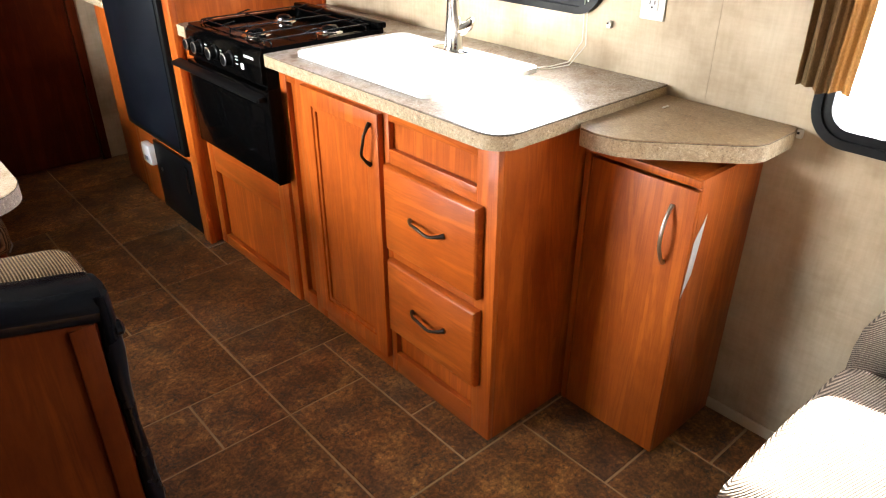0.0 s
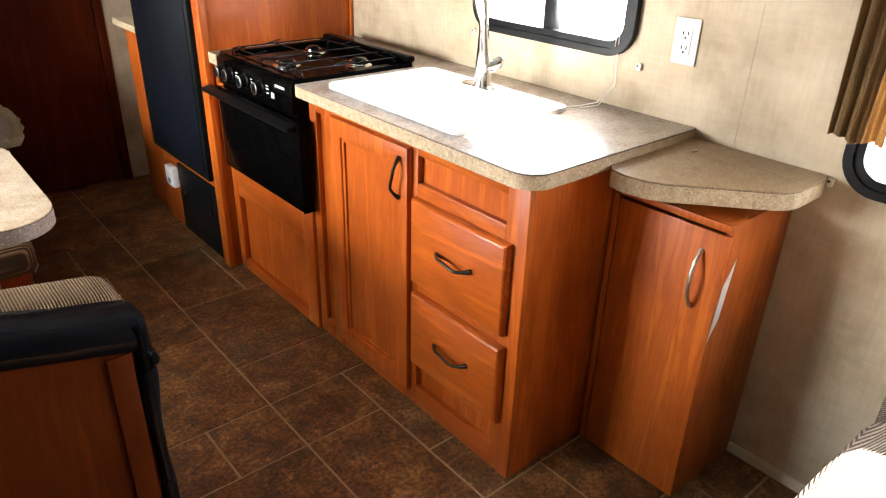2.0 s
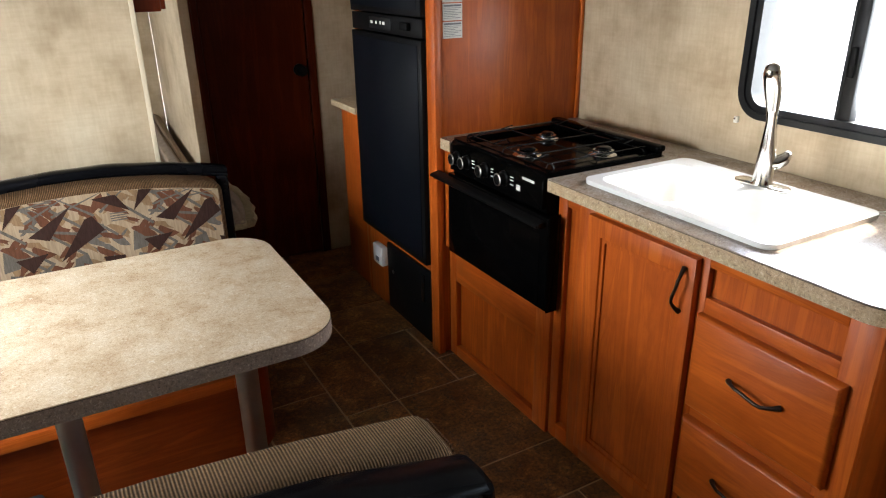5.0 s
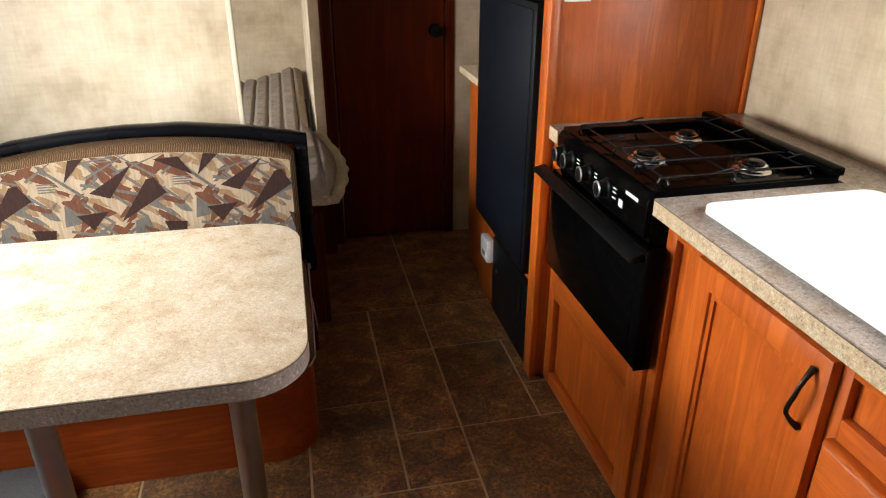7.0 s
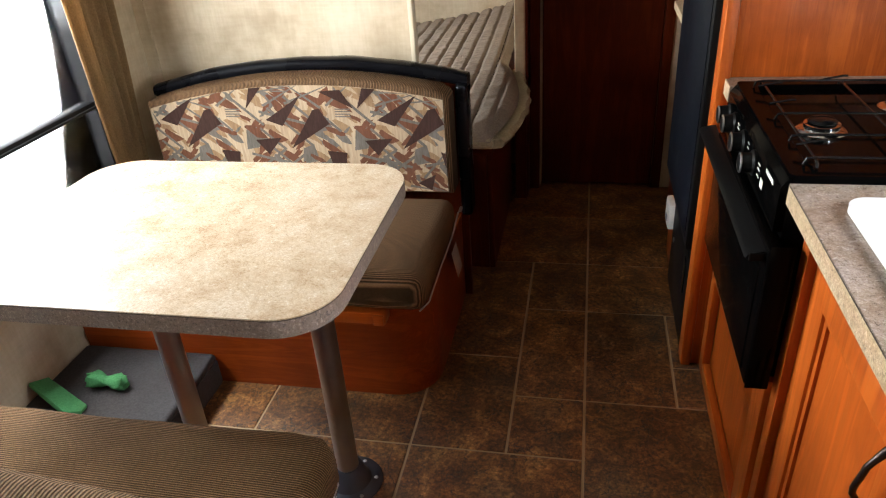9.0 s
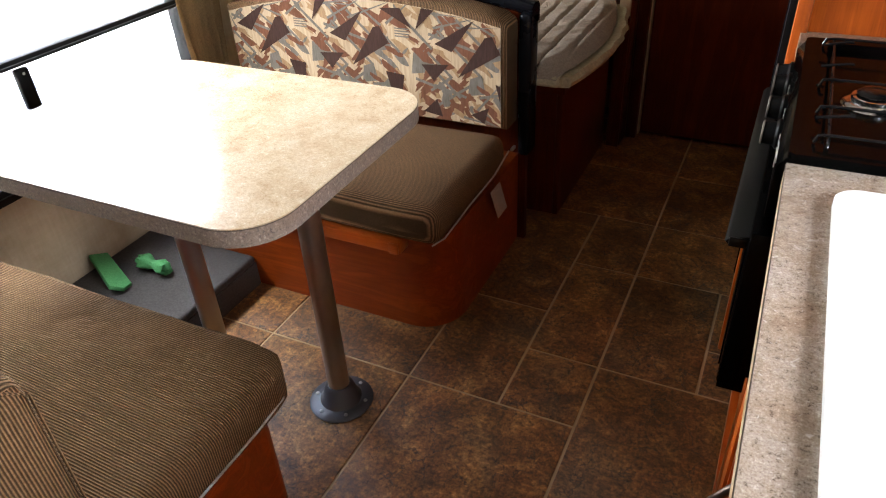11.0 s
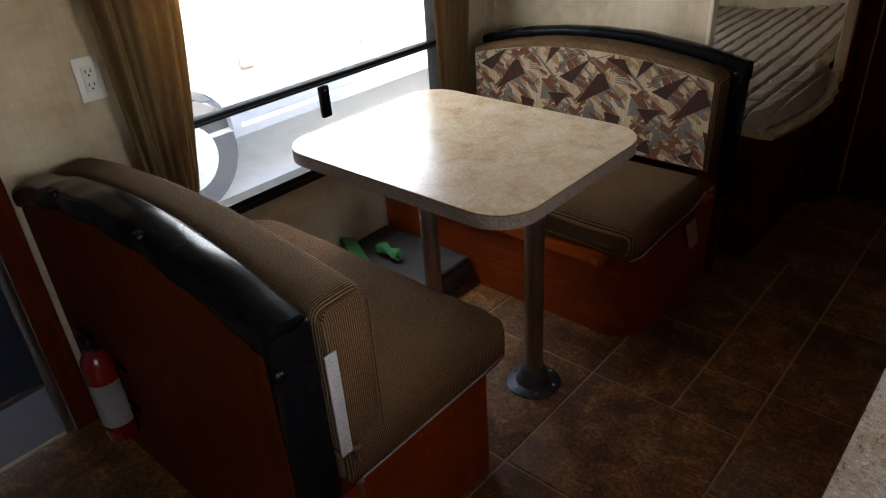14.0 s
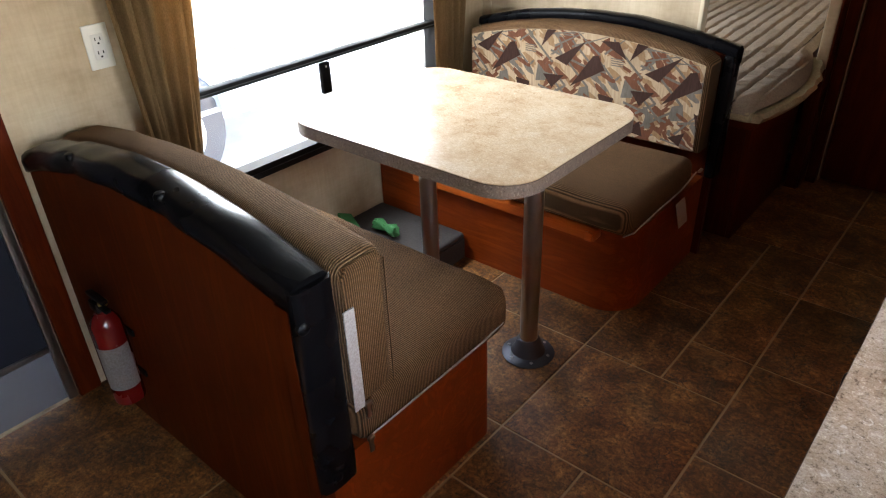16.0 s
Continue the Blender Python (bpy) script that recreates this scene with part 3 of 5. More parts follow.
def panel_door(name, root, y0, y1, z0, z1, x, thick=0.020, rail=0.055, flat=False):
    """A framed door or drawer front whose face looks to -x."""
    if flat:
        bm = boxed(x - thick, x, y0, y1, z0, z1)
        es = [e for e in bm.edges if all(v.co.x < x - thick + 1e-4 for v in e.verts)]
        bmesh.ops.bevel(bm, geom=es, offset=0.009, segments=3, profile=0.35, affect="EDGES")
        return part(name, bm, WOOD_LEVEL, root, smooth=35)
    bm = ring_frame(bmesh.new(), [(y0, z0), (y1, z0), (y1, z1), (y0, z1)], [(y0 + rail, z0 + rail), (y1 - rail, z0 + rail), (y1 - rail, z1 - rail), (y0 + rail, z1 - rail)], "x", x - thick, x)
    es = [e for e in bm.edges if all(abs(v.co.x - (x - thick)) < 1e-4 for v in e.verts)]
    bmesh.ops.bevel(bm, geom=[e for e in es if len({round(v.co.y, 4) for v in e.verts}) == 1 or len({round(v.co.z, 4) for v in e.verts}) == 1], offset=0.005, segments=2, profile=0.5, affect="EDGES")
    d = part(name, bm, WOOD_UP, root, smooth=35)
    part("center_panel", boxed(x - thick + 0.0125, x - 0.002, y0 + rail - 0.004, y1 - rail + 0.004, z0 + rail - 0.004, z1 - rail + 0.004), WOOD_UP, d)
    part("panel_moulding", ring_frame(bmesh.new(), [(y0 + rail, z0 + rail), (y1 - rail, z0 + rail), (y1 - rail, z1 - rail), (y0 + rail, z1 - rail)],
         [(y0 + rail + 0.012, z0 + rail + 0.012), (y1 - rail - 0.012, z0 + rail + 0.012), (y1 - rail - 0.012, z1 - rail - 0.012), (y0 + rail + 0.012, z1 - rail - 0.012)], "x", x - thick + 0.0065, x - thick + 0.0130), WOOD_UP, d)
    return d


cab = thing("base_cabinet", (1.97, 2.27, 0), "orange cherry kitchen base cabinet with one door and two drawers", "cabinet")
part("end_panel", boxed(FACE + 0.0183, 2.278, 1.7975, 1.812, 0, 0.862), WOOD_UP, cab)
part("inner_end", boxed(FACE + 0.02, 2.278, 2.745, 2.757, 0, 0.862, 0.002), WOOD_UP, cab)
part("back_board", boxed(FACE + 0.0183, FACE + 0.024, 1.8122, 2.7448, 0.0, 0.862), WOOD_UP, cab, "recessed backing board")
for y0, y1 in ((1.797, 1.866), (2.200, 2.226), (2.600, 2.662), (2.718, 2.757)):
    part("stile", boxed(FACE, FACE + 0.018, y0, y1, 0.0, 0.862, 0.0015), WOOD_UP, cab)
for y0, y1, z0, z1 in ((1.866, 2.2, 0, 0.075), (1.866, 2.2, 0.150, 0.19), (1.866, 2.2, 0.40, 0.47), (1.866, 2.2, 0.69, 0.745), (1.866, 2.2, 0.822, 0.862), (2.226, 2.6, 0, 0.07), (2.226, 2.6, 0.83, 0.862), (2.662, 2.718, 0, 0.06), (2.662, 2.718, 0.82, 0.862)):
    part("rail", boxed(FACE, FACE + 0.0175, y0, y1, z0, z1, 0.0015), WOOD_LEVEL, cab)
cdoor = panel_door("door", cab, 2.222, 2.603, 0.055, 0.838, FACE - 0.001)
pull("handle", cdoor, 2.255, 0.690, 2.252, 0.808, FACE - 0.021, BRONZE)
for z0, z1, hz in ((0.452, 0.706, 0.590), (0.175, 0.416, 0.302)):
    dr = panel_door("drawer_front", cab, 1.838, 2.204, z0, z1, FACE - 0.001, 0.024, flat=True)
    pull("handle", dr, 2.085, hz - 0.004, 1.950, hz + 0.003, FACE - 0.025, BRONZE)


def counter_sheet(grow, z0, z1):
    """The countertop's outline at one level, with the sink's cut-out through it."""
    bm = bmesh.new()
    x0, x1, y0, y1 = 1.652 - grow, 2.2815, 1.765 - grow, 2.768 + grow
    prism(bm, rounded(x0, x1, y0, 2.105, 0.065, 8, (1, 0, 0, 0)), "z", z0, z1)
    box(bm, x0, x1, 2.660, y1, z0, z1)
    box(bm, x0, 1.748, 2.105, 2.660, z0, z1)
    box(bm, 2.044, x1, 2.105, 2.660, z0, z1)
    bmesh.ops.remove_doubles(bm, verts=bm.verts, dist=1e-5)
    return bm


top = solo("countertop", counter_sheet(0.0, 0.862, 0.896), EDGE, (1.95, 2.27, 0.862), "beige and brown speckled laminate countertop with a rounded corner", "countertop", smooth=30)
part("laminate_sheet", counter_sheet(-0.0005, 0.8976, 0.9002), COUNTER, top, "glossy speckled top sheet", 30)
part("seam_line", counter_sheet(0.0006, 0.8961, 0.8975), GROOVE, top, "thin dark laminate edge line", 30)

# sink with two bowls
sx0, sx1, sy0, sy1 = 1.712, 2.135, 2.072, 2.692
sink = thing("kitchen_sink", (1.92, 2.38, 0.90), "white plastic double-bowl sink set into the countertop", "sink")
bm = bmesh.new()
ring_frame(bm, rounded(sx0, sx1, sy0, sy1, 0.035, 8), rounded(sx0 + 0.030, sx1 - 0.085, sy0 + 0.030, sy1 - 0.030, 0.045, 8), "z", 0.9005, 0.913)
part("rim", bm, SINK, sink, smooth=50)
ymid = (sy0 + sy1) / 2
for y0, y1 in ((sy0 + 0.03, ymid - 0.012), (ymid + 0.012, sy1 - 0.03)):
    bm = bmesh.new()
    loops = []
    for d, z in ((0.0, 0.9115), (0.010, 0.895), (0.022, 0.80), (0.05, 0.768), (0.10, 0.763)):
        o = rounded(sx0 + 0.03 + d, sx1 - 0.085 - d, y0 + d, y1 - d, max(0.012, 0.045 - d * 0.25), 6)
        loops.append([bm.verts.new((x, y, z)) for x, y in o])
    for a, b in zip(loops, loops[1:]):
        for k in range(len(a)):
            bm.faces.new((a[k], b[k], b[(k + 1) % len(a)], a[(k + 1) % len(a)]))
    bm.faces.new(loops[-1])
    bmesh.ops.recalc_face_normals(bm, faces=bm.faces)
    bowl = part("bowl", bm, SINK, sink, smooth=60)
    part("drain", lathe(bmesh.new(), (1.90, (y0 + y1) / 2, 0.764), [(0.04, 0), (0.038, 0.004), (0.028, 0.002), (0.01, 0.002)], 20), WHITE, bowl)
lower = rounded(sx0 + 0.03, sx1 - 0.085, sy0 + 0.03, ymid - 0.012, 0.045, 6)
upper = rounded(sx0 + 0.03, sx1 - 0.085, ymid + 0.012, sy1 - 0.03, 0.045, 6)
part("bridge", prism(bmesh.new(), lower[14:28] + upper[0:14], "z", 0.9085, 0.9119), SINK, sink, smooth=30)
part("divider", boxed(sx0 + 0.03, sx1 - 0.085, ymid - 0.0125, ymid + 0.0125, 0.77, 0.905, 0.006), SINK, sink)

# faucet
fa = thing("faucet", (2.07, 2.37, 0.913), "chrome single-lever pull-out kitchen faucet behind the sink", "faucet")
part("escutcheon", prism(bmesh.new(), rounded(2.045, 2.102, 2.29, 2.455, 0.028, 6), "z", 0.9131, 0.921, 0.003), CHROME, fa, smooth=50)
part("body", sweep(bmesh.new(), [((2.073, 2.372, 0.920), 0.030), ((2.073, 2.372, 0.935), 0.026), ((2.072, 2.37, 0.98), 0.024), ((2.068, 2.368, 1.03), 0.020), ((2.06, 2.364, 1.09), 0.014), ((2.050, 2.36, 1.13), 0.014)], 20), CHROME, fa, smooth=60)
part("spray_head", sweep(bmesh.new(), [((2.052, 2.361, 1.125), 0.016), ((2.045, 2.358, 1.145), 0.019), ((2.025, 2.35, 1.19), 0.024), ((2.008, 2.344, 1.22), 0.024), ((1.998, 2.340, 1.236), 0.019), ((1.994, 2.338, 1.243), 0.008)], 20), CHROME, fa, smooth=60)
part("lever", sweep(bmesh.new(), [((2.075, 2.365, 0.975), 0.018), ((2.092, 2.350, 0.980), 0.019), ((2.104, 2.340, 0.990), 0.017), ((2.110, 2.334, 1.003), 0.012), ((2.112, 2.332, 1.010), 0.006)], 14), CHROME, fa, smooth=60)

# range
sy0, sy1 = 2.772, 3.316
stove = thing("gas_range", (1.88, 3.04, 0.47), "black enamel three-burner gas range with a glass oven door", "range")
part("body", boxed(1.655, 2.120, sy0, sy1, 0.475, 0.898, 0.003), ENAMEL, stove)
odoor = part("oven_door", boxed(1.628, 1.6545, sy0 - 0.046, sy1 - 0.004, 0.488, 0.792, 0.005), ENAMEL, stove, "glossy black oven door")
part("oven_glass", boxed(1.6255, 1.6285, sy0 - 0.01, sy1 - 0.03, 0.50, 0.735, 0.001), OVEN_GLASS, odoor, "dark oven window")
part("side_lip", boxed(1.630, 1.672, sy0 - 0.0500, sy0 - 0.0465, 0.484, 0.80, 0.001), ENAMEL, odoor)
hb = part("oven_handle", prism(bmesh.new(), [(1.594, 0.766), (1.600, 0.761), (1.632, 0.772), (1.632, 0.782), (1.600, 0.774)], "y", sy0 - 0.03, sy1 + 0.075, 0.003), BLACK, stove, "full-width black door handle")
part("handle_cap", boxed(1.6, 1.627, sy0 - 0.036, sy0 - 0.0305, 0.762, 0.778, 0.002), BLACK, hb)
part("control_panel", prism(bmesh.new(), [(1.640, 0.803), (1.659, 0.803), (1.69, 0.906), (1.652, 0.906), (1.640, 0.890)], "y", sy0 + 0.001, sy1 - 0.001, 0.002), ENAMEL, stove, "black control panel with white markings")
for i, y in enumerate((3.262, 3.198, 3.085, 2.972)):
    kn = part("control_knob", lathe(bmesh.new(), (1.641, y, 0.852), [(0.026, 0.0), (0.026, -0.006), (0.021, -0.010), (0.019, -0.028), (0.016, -0.031), (0.004, -0.031)], 20, "x"), BLACK, stove, "round black burner knob")
    part("knob_rim", lathe(bmesh.new(), (1.6129, y, 0.852), [(0.0205, 0.0), (0.0205, -0.002), (0.017, -0.0035), (0.0165, 0.0)], 20, "x"), STEEL, kn)
    for dz in (-0.012, 0.002, 0.012):
        part("knob_marking", boxed(1.6385, 1.6397, y - 0.050, y - 0.036 + 0.004 * (i % 2), 0.852 + dz, 0.855 + dz), WHITE, stove, "tiny white dial marking")
part("logo_mark", boxed(1.6385, 1.6397, 2.815, 2.875, 0.874, 0.882), WHITE, stove, "small white maker's mark")
part("logo_mark", boxed(1.6385, 1.6397, 2.885, 2.905, 0.832, 0.85), WHITE, stove, "small white maker's mark")
cook = part("cooktop", ring_frame(bmesh.new(), rounded(1.652, 2.118, sy0 - 0.002, sy1, 0.012, 4), rounded(1.690, 2.085, sy0 + 0.028, sy1 - 0.028, 0.03, 4), "z", 0.8985, 0.914), ENAMEL, stove, "raised cooktop rim")
part("cooktop_pan", boxed(1.67, 2.10, sy0 + 0.01, sy1 - 0.01, 0.8985, 0.9015), ENAMEL, stove, "glossy black cooktop pan")
part("back_guard", boxed(2.086, 2.126, sy0 - 0.002, sy1, 0.9145, 0.936, 0.006), ENAMEL, stove)
for bx, by, r in ((1.765, 3.025, 0.034), (1.975, 2.895, 0.034), (1.955, 3.165, 0.030)):
    bur = part("burner", lathe(bmesh.new(), (bx, by, 0.9016), [(r + 0.014, 0), (r + 0.010, 0.004), (r, 0.006), (r, 0.014), (r - 0.008, 0.016)], 24), CHROME, stove, "round shiny burner")
    part("burner_cap", lathe(bmesh.new(), (bx, by, 0.9177), [(r - 0.010, 0), (r - 0.006, 0.003), (r - 0.012, 0.008), (0.006, 0.009)], 24), CAST, bur, "black burner cap")
for y in (2.815, 2.925, 3.045, 3.268):
    part("grate_bar", rod([(1.682, y, 0.916), (1.686, y, 0.927), (1.70, y, 0.929), (2.06, y, 0.929), (2.078, y, 0.927), (2.082, y, 0.916)], 0.0025), CAST, stove)
for x in (1.70, 1.865, 2.06):
    part("grate_rail", rod([(x, 2.80, 0.916), (x, 2.804, 0.922), (x, 2.815, 0.925), (x, 3.27, 0.925), (x, 3.283, 0.922), (x, 3.287, 0.916)], 0.0025), CAST, stove)
for x, y in ((1.70, 2.87), (1.70, 3.1), (1.70, 3.22), (2.06, 2.87), (2.06, 3.1), (2.06, 3.22), (1.845, 2.815), (1.845, 3.268)):
    part("grate_finger", rod([(x - 0.02, y, 0.931), (x + 0.02, y, 0.939), (x + 0.03, y, 0.939)], 0.0025), CAST, stove)

under = thing("range_cabinet", (1.95, 3.07, 0), "cherry panel cabinet under the gas range", "cabinet")
part("side_panel", boxed(FACE + 0.0183, 2.278, 2.7585, 2.770, 0.0, 0.862), WOOD_UP, under)
part("shelf", boxed(FACE + 0.02, 2.278, 2.772, 3.388, 0.455, 0.474), WOOD_UP, under)
part("center_panel", boxed(FACE + 0.012, FACE + 0.018, 2.80, 3.38, 0.0, 0.46), WOOD_UP, under)
for y0, y1 in ((2.758, 2.832), (3.345, 3.392)):
    part("stile", boxed(FACE - 0.012, FACE + 0.010, y0, y1, 0.0, 0.474, 0.002), WOOD_UP, under)
for z0, z1 in ((0.0, 0.045), (0.335, 0.474)):
    part("rail", boxed(FACE - 0.0115, FACE + 0.010, 2.832, 3.345, z0, z1, 0.002), WOOD_LEVEL, under)
part("filler_strip", boxed(1.66, 1.70, 3.318, 3.392, 0.474, 0.861, 0.002), WOOD_UP, under)
strip = solo("rear_countertop", prism(bmesh.new(), [(1.642, 3.319), (2.1275, 3.319), (2.1275, 2.7695), (2.2815, 2.7695), (2.2815, 3.397), (1.642, 3.397)], "z", 0.862, 0.9), COUNTER, (2.19, 3.1, 0.862),
             "speckled laminate counter strip around the range", "countertop", smooth=30)
part("end_band", boxed(1.6395, 1.6419, 3.319, 3.397, 0.862, 0.9), EDGE, strip, "pale speckled edge band")

# tall cabinet with the refrigerator
tall = thing("refrigerator_cabinet", (1.95, 3.75, 0), "tall cherry cabinet housing the refrigerator", "cabinet")
part("side_panel", boxed(1.652, 2.2815, 3.399, 3.412, 0, TOP - 0.002, 0.001), WOOD_UP, tall, "wide cherry side panel with vertical grain")
part("corner_bead", boxed(2.266, 2.2815, 3.386, 3.3985, 0.901, TOP - 0.002, 0.003), WOOD_UP, tall)
part("front_stile", boxed(1.622, 1.652, 3.385, 3.450, 0, TOP - 0.002, 0.006), WOOD_UP, tall)
part("front_stile", boxed(1.640, 1.665, 4.085, 4.120, 0, TOP - 0.002, 0.003), WOOD_UP, tall)
part("far_panel", boxed(1.665, 2.2815, 4.107, 4.120, 0, TOP - 0.002, 0.001), WOOD_UP, tall)
part("lower_panel", boxed(1.640, 1.652, 3.450, 4.085, 0.0, 0.362, 0.001), WOOD_UP, tall)
part("upper_rail", boxed(1.640, 1.652, 3.450, 4.085, 1.78, TOP - 0.002, 0.001), WOOD_UP, tall)
fr = thing("refrigerator", (1.9, 3.77, 0.362), "black two-door built-in refrigerator, closed", "refrigerator")
part("cabinet_body", boxed(1.660, 2.24, 3.452, 4.083, 0.364, 1.778), BLACK, fr)
ld = part("lower_door", boxed(1.606, 1.655, 3.456, 4.079, 0.372, 1.235, 0.006), BLACK, fr, "black lower door with a matt panel")
part("door_inlay", boxed(1.6035, 1.6061, 3.482, 4.053, 0.400, 1.215, 0.001), FRIDGE, ld, "slate-black inset panel")
ud = part("freezer_door", boxed(1.606, 1.655, 3.456, 4.079, 1.312, 1.772, 0.006), BLACK, fr, "black freezer door")
part("door_inlay", boxed(1.6035, 1.6061, 3.482, 4.053, 1.335, 1.745, 0.001), FRIDGE, ud)
cp = part("control_strip", boxed(1.612, 1.655, 3.456, 4.079, 1.240, 1.307, 0.003), BLACK, fr, "control strip with indicator window")
part("indicator", boxed(1.6095, 1.6121, 3.70, 3.90, 1.252, 1.296, 0.001), FRAME, cp)
for y, w in ((3.865, 0.018), (3.825, 0.01), (3.785, 0.014), (3.752, 0.02)):
    part("indicator_mark", boxed(1.6083, 1.6094, y, y + w, 1.270, 1.282), WHITE, cp, "pale indicator marking")
part("door_catch", boxed(1.594, 1.612, 3.54, 3.60, 1.262, 1.290, 0.004), BLACK, cp)
part("hinge_pin", lathe(bmesh.new(), (1.618, 4.086, 0.372), [(0.008, 0), (0.008, 0.03), (0.004, 0.032)], 10), BLACK, fr)

gr = thing("furnace_grille", (1.635, 3.64, 0.02), "black metal furnace access panel low on the cabinet", "vent")
part("cover", boxed(1.622, 1.6395, 3.452, 3.862, 0.020, 0.338, 0.006), BLACK, gr)
part("slot", boxed(1.6185, 1.6225, 3.50, 3.53, 0.19, 0.31, 0.002), CAST, gr)
part("thumb_screw", lathe(bmesh.new(), (1.6218, 3.80, 0.215), [(0.009, 0), (0.009, -0.003), (0.004, -0.004)], 12, "x"), ALU, gr, "round steel fastener")
det = thing("gas_detector", (1.63, 3.935, 0.24), "small white gas detector on the cabinet front", "detector")
part("case", boxed(1.606, 1.6395, 3.888, 3.985, 0.205, 0.300, 0.008), WHITE, det)
part("button", boxed(1.6035, 1.6065, 3.918, 3.95, 0.225, 0.245, 0.001), DOOR_GREY, det)

for z0, z1 in ((1.362, 1.50), (1.302, 1.358), (1.243, 1.298)):
    st = thing("warning_label", (1.705, 3.398, z0), "white printed paper notice stuck on the cherry side panel", "label", "notices on the panel")
    part("paper", boxed(1.664, 1.742, 3.3972, 3.3988, z0, z1), PAPERCARD, st)
    part("heading_bar", boxed(1.669, 1.737, 3.3962, 3.3970, z1 - 0.010, z1 - 0.004), INK, st)
    for k in range(int((z1 - z0 - 0.014) / 0.0055)):
        part("text_line", boxed(1.669, 1.737 - 0.012 * ((k * 7) % 3), 3.3964, 3.3970, z1 - 0.0155 - k * 0.0055, z1 - 0.0140 - k * 0.0055), INK, st)

hood = thing("range_hood", (2.05, 3.09, 1.418), "black range hood on the wall over the stove", "range hood")
part("canopy", prism(bmesh.new(), [(1.86, 1.418), (2.2815, 1.418), (2.2815, 1.56), (1.90, 1.56), (1.86, 1.50)], "y", 2.79, 3.385, 0.004), ENAMEL, hood)
part("front_lip", boxed(1.850, 1.8595, 2.79, 3.385, 1.416, 1.45, 0.002), BLACK, hood)

# narrow corner cabinet and its slab
nc = thing("narrow_cabinet", (2.12, 1.63, 0), "narrow pale cherry laminate cabinet with a satin bow handle", "cabinet")
part("side_panel", boxed(2.004, 2.2815, 1.474, 1.490, 0.0, 0.800, 0.001), WOOD_PALE, nc)
part("side_panel", boxed(2.004, 2.2815, 1.772, 1.788, 0.0, 0.800, 0.001), WOOD_PALE, nc)
part("top_panel", boxed(2.004, 2.2815, 1.490, 1.772, 0.785, 0.800, 0.001), WOOD_PALE, nc)
part("back_cleat", boxed(2.252, 2.2815, 1.50, 1.765, 0.8005, 0.8295), WOOD_PALE, nc)
part("floor_panel", boxed(2.004, 2.2815, 1.490, 1.772, 0.0, 0.03), WOOD_PALE, nc)
nd = part("door", boxed(1.988, 2.0035, 1.474, 1.7655, 0.003, 0.774, 0.0015), WOOD_PALE, nc)
part("top_rail", boxed(1.990, 2.0038, 1.474, 1.788, 0.782, 0.800, 0.001), WOOD_PALE, nc)
part("side_strip", boxed(1.990, 2.0038, 1.7715, 1.788, 0.0, 0.7815, 0.001), WOOD_PALE, nc)
bow = [(Vector((1.9875 - 0.030 * math.sin(math.pi * i / 14) ** 0.7, 1.532, 0.575 + 0.150 * i / 14)), 0.0062 if i in (0, 14) else 0.0048) for i in range(15)]
part("handle", sweep(bmesh.new(), bow, 10), NICKEL, nd, "satin nickel bow handle", 60)
# Thin white four-cornered sliver just behind the door's edge.
part("worn_chip", prism(bmesh.new(), [(1.9905, 0.500), (2.022, 0.555), (2.044, 0.705), (2.006, 0.645)], "y", 1.4730, 1.4739), PAPERCARD, nc, "thin white slanted sliver on the side panel")
slab_line = [(2.2815, 1.7635), (1.925, 1.7635), (1.903, 1.745), (1.896, 1.700), (1.905, 1.650), (1.925, 1.612), (2.078, 1.437), (2.098, 1.420), (2.130, 1.409), (2.252, 1.409), (2.2815, 1.418)]
slab = solo("corner_slab", prism(bmesh.new(), slab_line, "z", 0.830, 0.8690), EDGE, (2.1, 1.6, 0.830), "small tan speckled laminate shelf with a clipped corner, above the narrow cabinet", "countertop", smooth=30)
part("seam_line", prism(bmesh.new(), slab_line, "z", 0.8691, 0.8703), GROOVE, slab, "thin dark laminate edge line", 30)
part("laminate_sheet", prism(bmesh.new(), slab_line, "z", 0.8704, 0.8735), SLAB, slab, "speckled top sheet", 30)
solo("paint_chip", boxed(2.17, 2.195, 1.70, 1.706, 0.8737, 0.876, 0.001), PAPERCARD, (2.18, 1.703, 0.8737), "white paint chip lying on the laminate shelf", "debris")


def outlet(name, x, y0, y1, z0, z1, s, label):
    o = thing(name, (x, (y0 + y1) / 2, z0), label, "outlet", "wall outlets")
    part("cover_plate", boxed(*sorted((x - s * 0.0005, x - s * 0.007)), y0, y1, z0, z1, 0.003), WHITE, o)
    yc, zc = (y0 + y1) / 2, (z0 + z1) / 2
    part("receptacle_block", boxed(*sorted((x - s * 0.0068, x - s * 0.010)), yc - 0.017, yc + 0.017, zc - 0.034, zc + 0.034, 0.002), PAPERCARD, o)
    for dz in (-0.018, 0.018):
        for dy in (-0.007, 0.007):
            part("slot", boxed(*sorted((x - s * 0.0098, x - s * 0.0106)), yc + dy - 0.0013, yc + dy + 0.0013, zc + dz - 0.001, zc + dz + 0.008), BLACK, o)
        part("ground_hole", lathe(bmesh.new(), (x - s * 0.0098, yc, zc + dz - 0.008), [(0.0028, 0), (0.0028, -s * 0.0008)], 10, "x"), BLACK, o)
    return o


